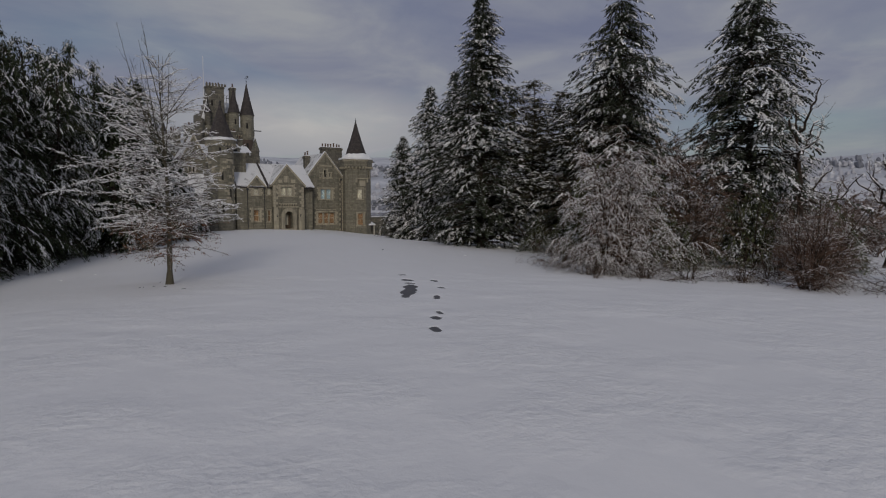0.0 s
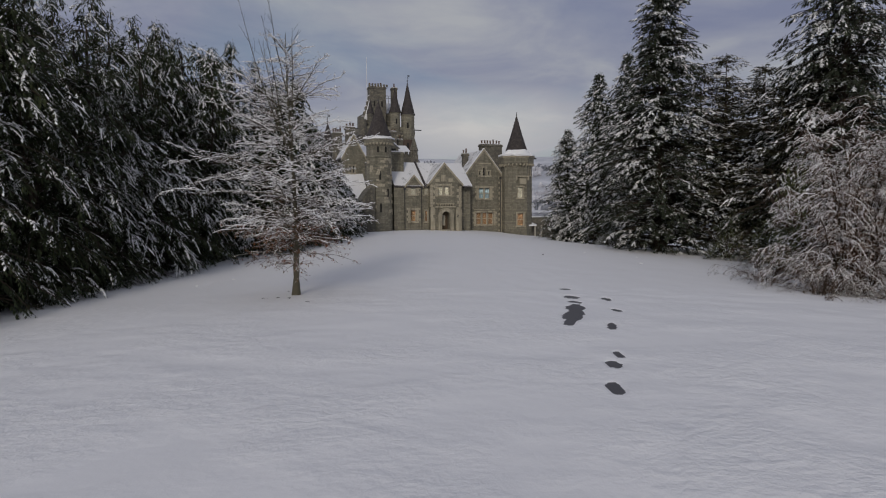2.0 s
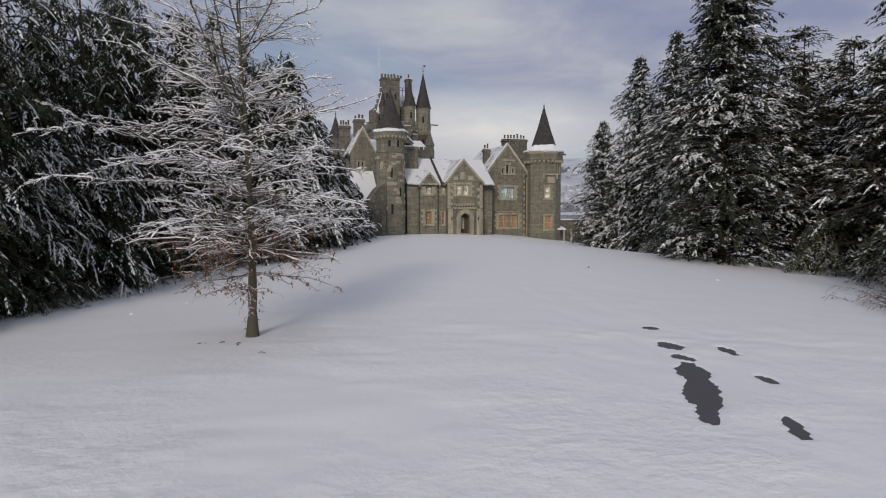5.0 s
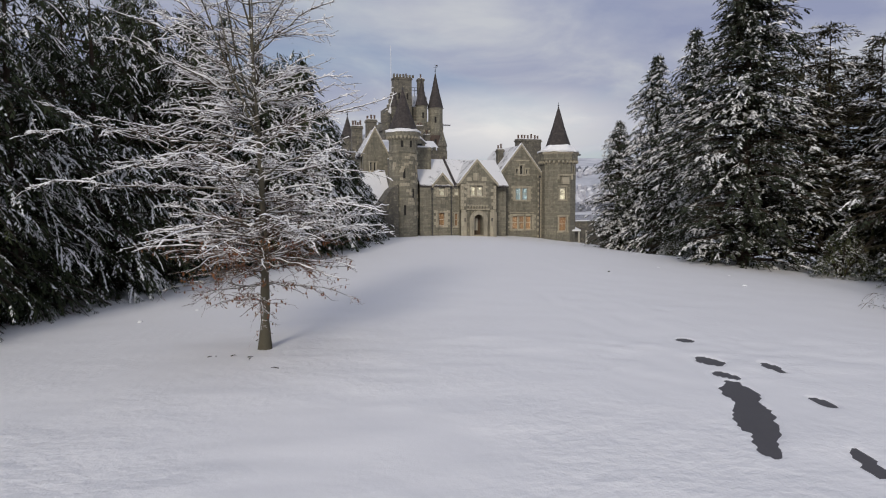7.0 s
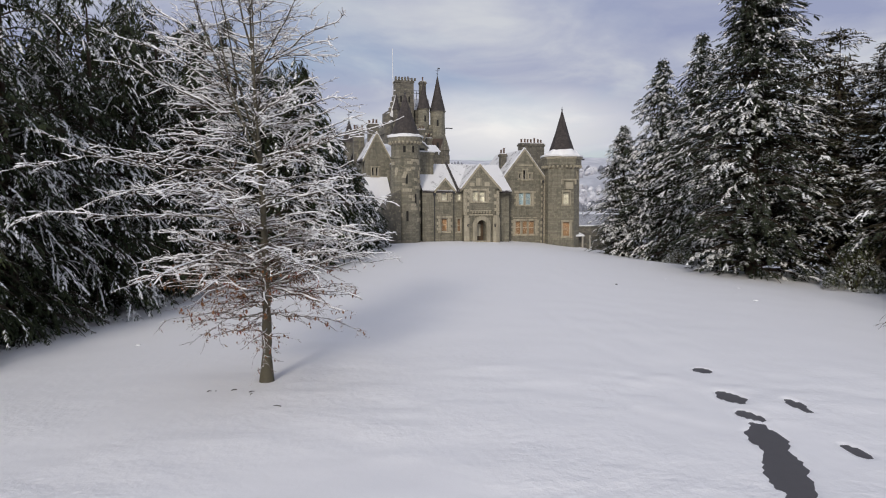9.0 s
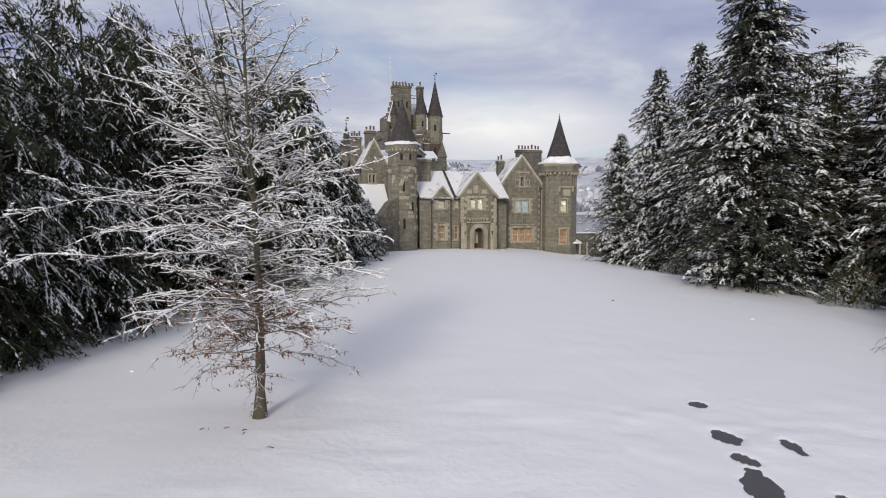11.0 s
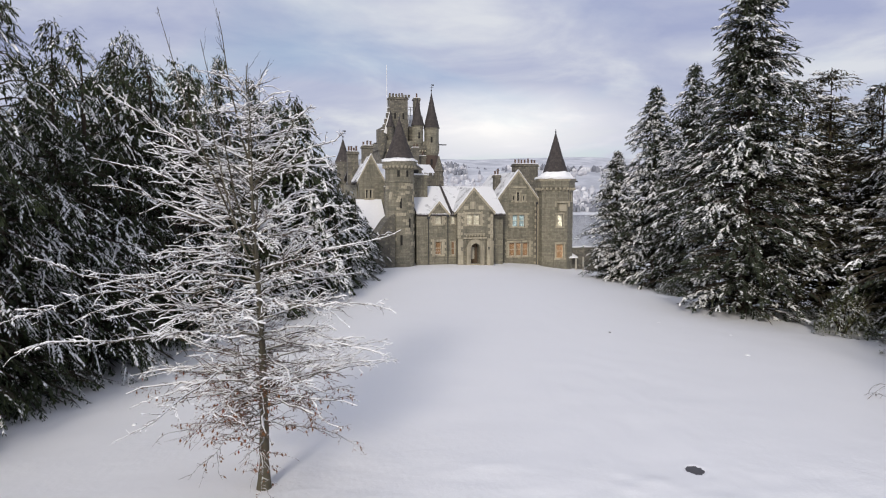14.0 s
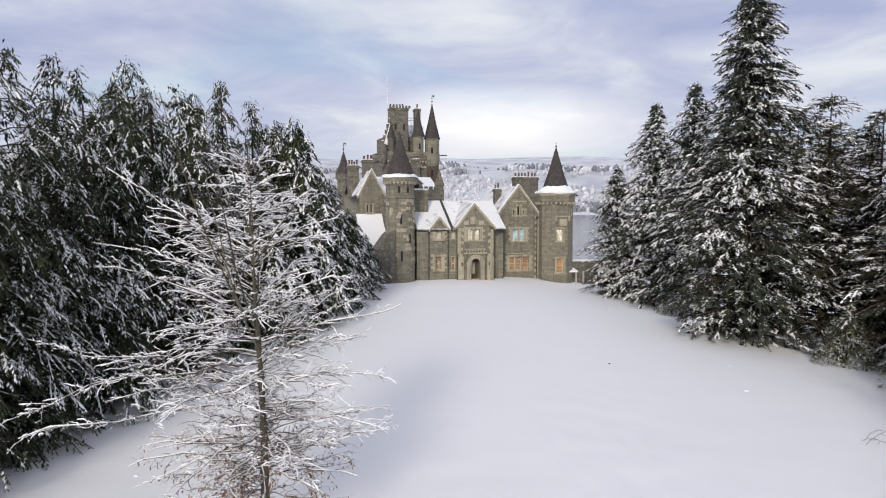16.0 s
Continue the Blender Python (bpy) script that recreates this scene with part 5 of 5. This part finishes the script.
place(conifer("pine", PL, 34, 17.5, 5.0, PINE, 520, 2.6, 0.55, (0.25, 0.14), 6, 0.25, 0.3, 0.15, 0.42, 0.04, 0.3, 0.9, 3, 0.44, 0.05, 0, 1.9, 1.1, 14), [(27.8, 62.0, 0, 1.0, 1.0), (31.0, 54.5, 140, 0.95, 0.92), (30.2, 60.0, 255, 0.95, 0.98)])

# evergreen shrubs and bare frosted shrubs at the wood's edge
place(leafy_bush("evergreen_bush", "glossy evergreen bush dusted with snow under the firs", 41, 2.1, 2.6, 2600, EVERGREEN), [(24.9, 54.9, 0, 1.15, 1.15), (27.0, 51.5, 80, 0.9, 0.7), (20.6, 71.5, 160, 0.8, 0.7), (28.0, 48.0, 220, 0.9, 0.7), (24.5, 43.5, 10, 1.5, 1.4), (29.0, 43.0, 60, 1.5, 1.5), (34.5, 38.5, 100, 1.5, 1.3), (27.5, 38.0, 150, 1.2, 1.0), (38.5, 35.5, 200, 1.4, 1.2), (26.5, 47.5, 310, 1.6, 1.6), (30.5, 56.5, 330, 1.6, 1.8)])
place(thicket("frosted_tree", "small frosted weeping tree, brown below and white above", "tree", 51, 9.8, 4.4, 60, BROWNTWIG, (6, 9), 0.5, 1, ((0.5, 2.1), (0.2, 0.8)), 0.7, 0.009, 0.85, 1.3), [(20.9, 34.6, 0, 1.0, 1.0)])
place(thicket("brown_tree", "bare brown-twigged tree with light frost", "tree", 52, 11.0, 4.4, 36, BROWNTWIG, (4.5, 7), 0.4, 1, ((0.5, 1.9), (0.25, 0.8)), 0.5, 0, 0.7, 2.2), [(30.2, 39.5, 0, 1.0, 1.0), (35.5, 35.0, 90, 0.8, 0.7)])
place(thicket("bare_shrub", "bare brown shrub with frosted twigs in the snow", "shrub", 53, 5.2, 3.0, 40, BROWNTWIG, (5, 8), 0.4, 1, ((0.4, 1.4), (0.2, 0.6)), 0.3, 0, 0.75, 1.7), [(27.2, 26.4, 0, 1.05, 1.0), (31.5, 29.0, 130, 1.1, 0.9), (35.0, 24.5, 40, 1.2, 1.0)])
place(thicket("low_brush", "low frosted brush along the lawn's edge", "shrub", 54, 1.9, 2.6, 32, FROSTTWIG, (5, 5), 0.5, 1, ((0.4, 1.1), (0.2, 0.5)), 0.6, 0, 0.8, 1.5),
      [(18.9, 33.6, 0, 1.0, 0.9), (21.6, 32.4, 50, 1.1, 1.0), (24.2, 32.0, 120, 1.1, 0.9), (26.6, 30.2, 190, 1.2, 0.9), (28.8, 27.0, 250, 1.2, 0.9), (30.6, 24.2, 20, 1.3, 0.9), (29.4, 31.0, 320, 1.4, 1.2), (19.2, 38.5, 150, 1.2, 1.1)])


def dead_tree(x, y, H, seed):
    """A gnarled standing dead tree: thick crooked limbs, few twigs, snow along their tops."""
    r = np.random.default_rng(seed)
    root = thing("dead_tree", "gnarled dead tree with snow on its bare limbs", "tree", pose(x, y, float(lawn(x, y)) - 0.1))
    k = np.linspace(0, 1, 12)
    T = np.stack([0.5 * np.sin(k * 5), 0.3 * np.cos(k * 4), k * H * 0.8], 1)[None]
    TR = (0.34 * (1 - k) + 0.03)[None]
    B, BR, BL = offshoots(T, TR, np.array([H]), 0.9, r, (2.5, 5.0), 0.8, 0.45, 10, 0.35, -0.05, 0.05, 0.055, 0.3)
    BR = 0.11 * (1 - 0.75 * np.linspace(0, 1, 10))[None, :] * np.ones((len(B), 1))
    S, SR, SL = offshoots(B, BR, BL, 1.8, r, (0.8, 2.2), 0.9, 0.3, 7, 0.2, 0.0, 0.025, 0.09, 0.3)
    W, WR, WL = offshoots(S, SR, SL, 2.2, r, (0.3, 0.9), 0.8, 0.2, 5, 0.2, 0.0, 0.012, 0.1, 0.3)
    part("trunk", mesh_of("trunk", *tubes((T, TR), 9), DARKBARK, True), None, root)
    part("limb", mesh_of("limb", *join([tubes((B, BR), 6), tubes((S, SR), 5), tubes((W, WR), 4)]), DARKBARK), None, root)
    part("branch_snow", mesh_of("branch_snow", *join([lying_snow(B, BR, r, 0.05, 0.9), lying_snow(S, SR, r, 0.03, 0.8), lying_snow(W, WR, r, 0.018, 0.6)]), ROOF_SNOW), None, root)


dead_tree(39.3, 39.5, 14.8, 3)
dead_tree(46.0, 37.0, 9.5, 8)


# woods far off
def far_wood(name, label, seed, n, mat, area, tall, narrow):
    r = np.random.default_rng(seed)
    x, y = area(r, n)
    z = height(x, y)
    ok = z > LOCH + 1
    x, y, z = x[ok], y[ok], z[ok]
    h = r.uniform(*tall, len(x))
    w = h * r.uniform(*narrow, len(x))
    V, F = [], []
    sides, rings = 5, ((0.7, 0.0), (1.0, 0.35), (0.85, 0.72), (0.3, 1.0))
    a = np.arange(sides) * 2 * np.pi / 5
    for rr, zz in rings:
        j = r.uniform(0.6, 1.3, (len(x), sides))
        V.append(np.stack([x[:, None] + np.cos(a) * w[:, None] * rr * j * 0.5, y[:, None] + np.sin(a) * w[:, None] * rr * j * 0.5, z[:, None] - 1 + (h[:, None] + 1) * (zz + r.uniform(-0.06, 0.06, (len(x), sides)))], 2))
    V = np.stack(V, 1).reshape(-1, 3)
    b = (np.arange(len(x)) * sides * 4)[:, None, None] + (np.arange(3) * sides)[None, :, None]
    s = np.arange(sides)[None, None, :]
    t = (s + 1) % sides
    F = np.stack([b + s, b + t, b + t + sides, b + s + sides], -1).reshape(-1, 4)
    tagged(new(name, mesh_of(name, V, F, mat)), label, "woodland", kind="stuff")


def hill_area(lo, hi):
    def pick(r, n):
        a = r.uniform(-0.75, 1.0, n)
        d = lo + (hi - lo) * r.random(n)
        keep = value_noise(a * 16, d / 130, 3) + 0.12 * r.normal(0, 1, n) > -0.08
        return (np.sin(a) * d)[keep], (np.cos(a) * d)[keep]
    return pick


far_wood("far_frosted_wood", "frosted woods on the far hillside, greyed by painted haze", 61, 5000, FARWOOD, hill_area(1175, 1850), (7, 13), (0.8, 1.4))
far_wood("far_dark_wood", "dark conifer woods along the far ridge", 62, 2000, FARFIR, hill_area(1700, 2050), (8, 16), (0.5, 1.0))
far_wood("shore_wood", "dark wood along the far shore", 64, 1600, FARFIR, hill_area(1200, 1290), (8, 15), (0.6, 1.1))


place(thicket("distant_tree", "bare grey-brown tree beyond the grounds", "tree", 65, 11.0, 4.8, 13, BROWNTWIG, (3, 4), 0.3, 1, ((0.6, 2.2), (0.3, 1.0)), 0.1, 0, 0.7, 4.5),
      [(48.6, 50.3, 0, 0.9, 0.85), (60.6, 59.6, 60, 1.1, 0.9), (54.9, 51.1, 120, 1.0, 0.85), (48.7, 43.1, 200, 0.9, 0.8), (68.4, 58.4, 280, 1.2, 0.9), (72.5, 68.8, 330, 1.3, 0.95), (65.4, 68.9, 20, 1.2, 0.9), (57.9, 47.7, 85, 1.1, 0.85), (85, 85, 160, 1.5, 1.0), (85, 77, 250, 1.5, 1.0), (78, 66, 45, 1.3, 0.9)])

# clods and litter lying on the snow
for k, (x, y, size) in enumerate([(15.6, 47.5, 0.10), (17.0, 52.5, 0.07), (-9.8, 37.5, 0.08), (-8.6, 39.5, 0.06), (13.9, 55.5, 0.06)]):
    bm = bmesh.new()
    bmesh.ops.create_icosphere(bm, subdivisions=2, radius=size)
    for v in bm.verts:
        v.co = Vector((v.co.x * 1.3, v.co.y, v.co.z * 0.6)) * (1 + 0.35 * noise.noise(v.co * 9 + Vector((k, 0, 0))))
    me = bpy.data.meshes.new("snow_clod")
    bm.to_mesh(me)
    bm.free()
    me.materials.append(ROOF_SNOW)
    ob = new("snow_clod", me)
    ob.location = (x, y, float(height(x, y)) + size * 0.05)
    tagged(ob, "small clod of snow lying on the lawn", "snow clod", "snow clods")
r = np.random.default_rng(77)
for k in range(8):
    x, y = (9.95, 51.7) if k == 0 else (-3.9 + r.normal(0, 1.0), 31.3 + r.normal(0, 0.7))
    a, ln = r.random() * 3.14, (0.12 if k == 0 else r.uniform(0.08, 0.22))
    pts = np.array([[[x, y, 0], [x + ln * 0.5 * math.cos(a), y + ln * 0.5 * math.sin(a), 0.02], [x + ln * math.cos(a), y + ln * math.sin(a), 0.01]]])
    pts[:, :, 2] += float(height(x, y)) + 0.012
    ob = new("fallen_twig", mesh_of("fallen_twig", *tubes((pts, np.array([[0.012, 0.01, 0.006]]) * (3 if k == 0 else 1)), 5), DARKBARK))
    tagged(ob, "small dark fallen twig on the snow", "twig", "fallen twigs")
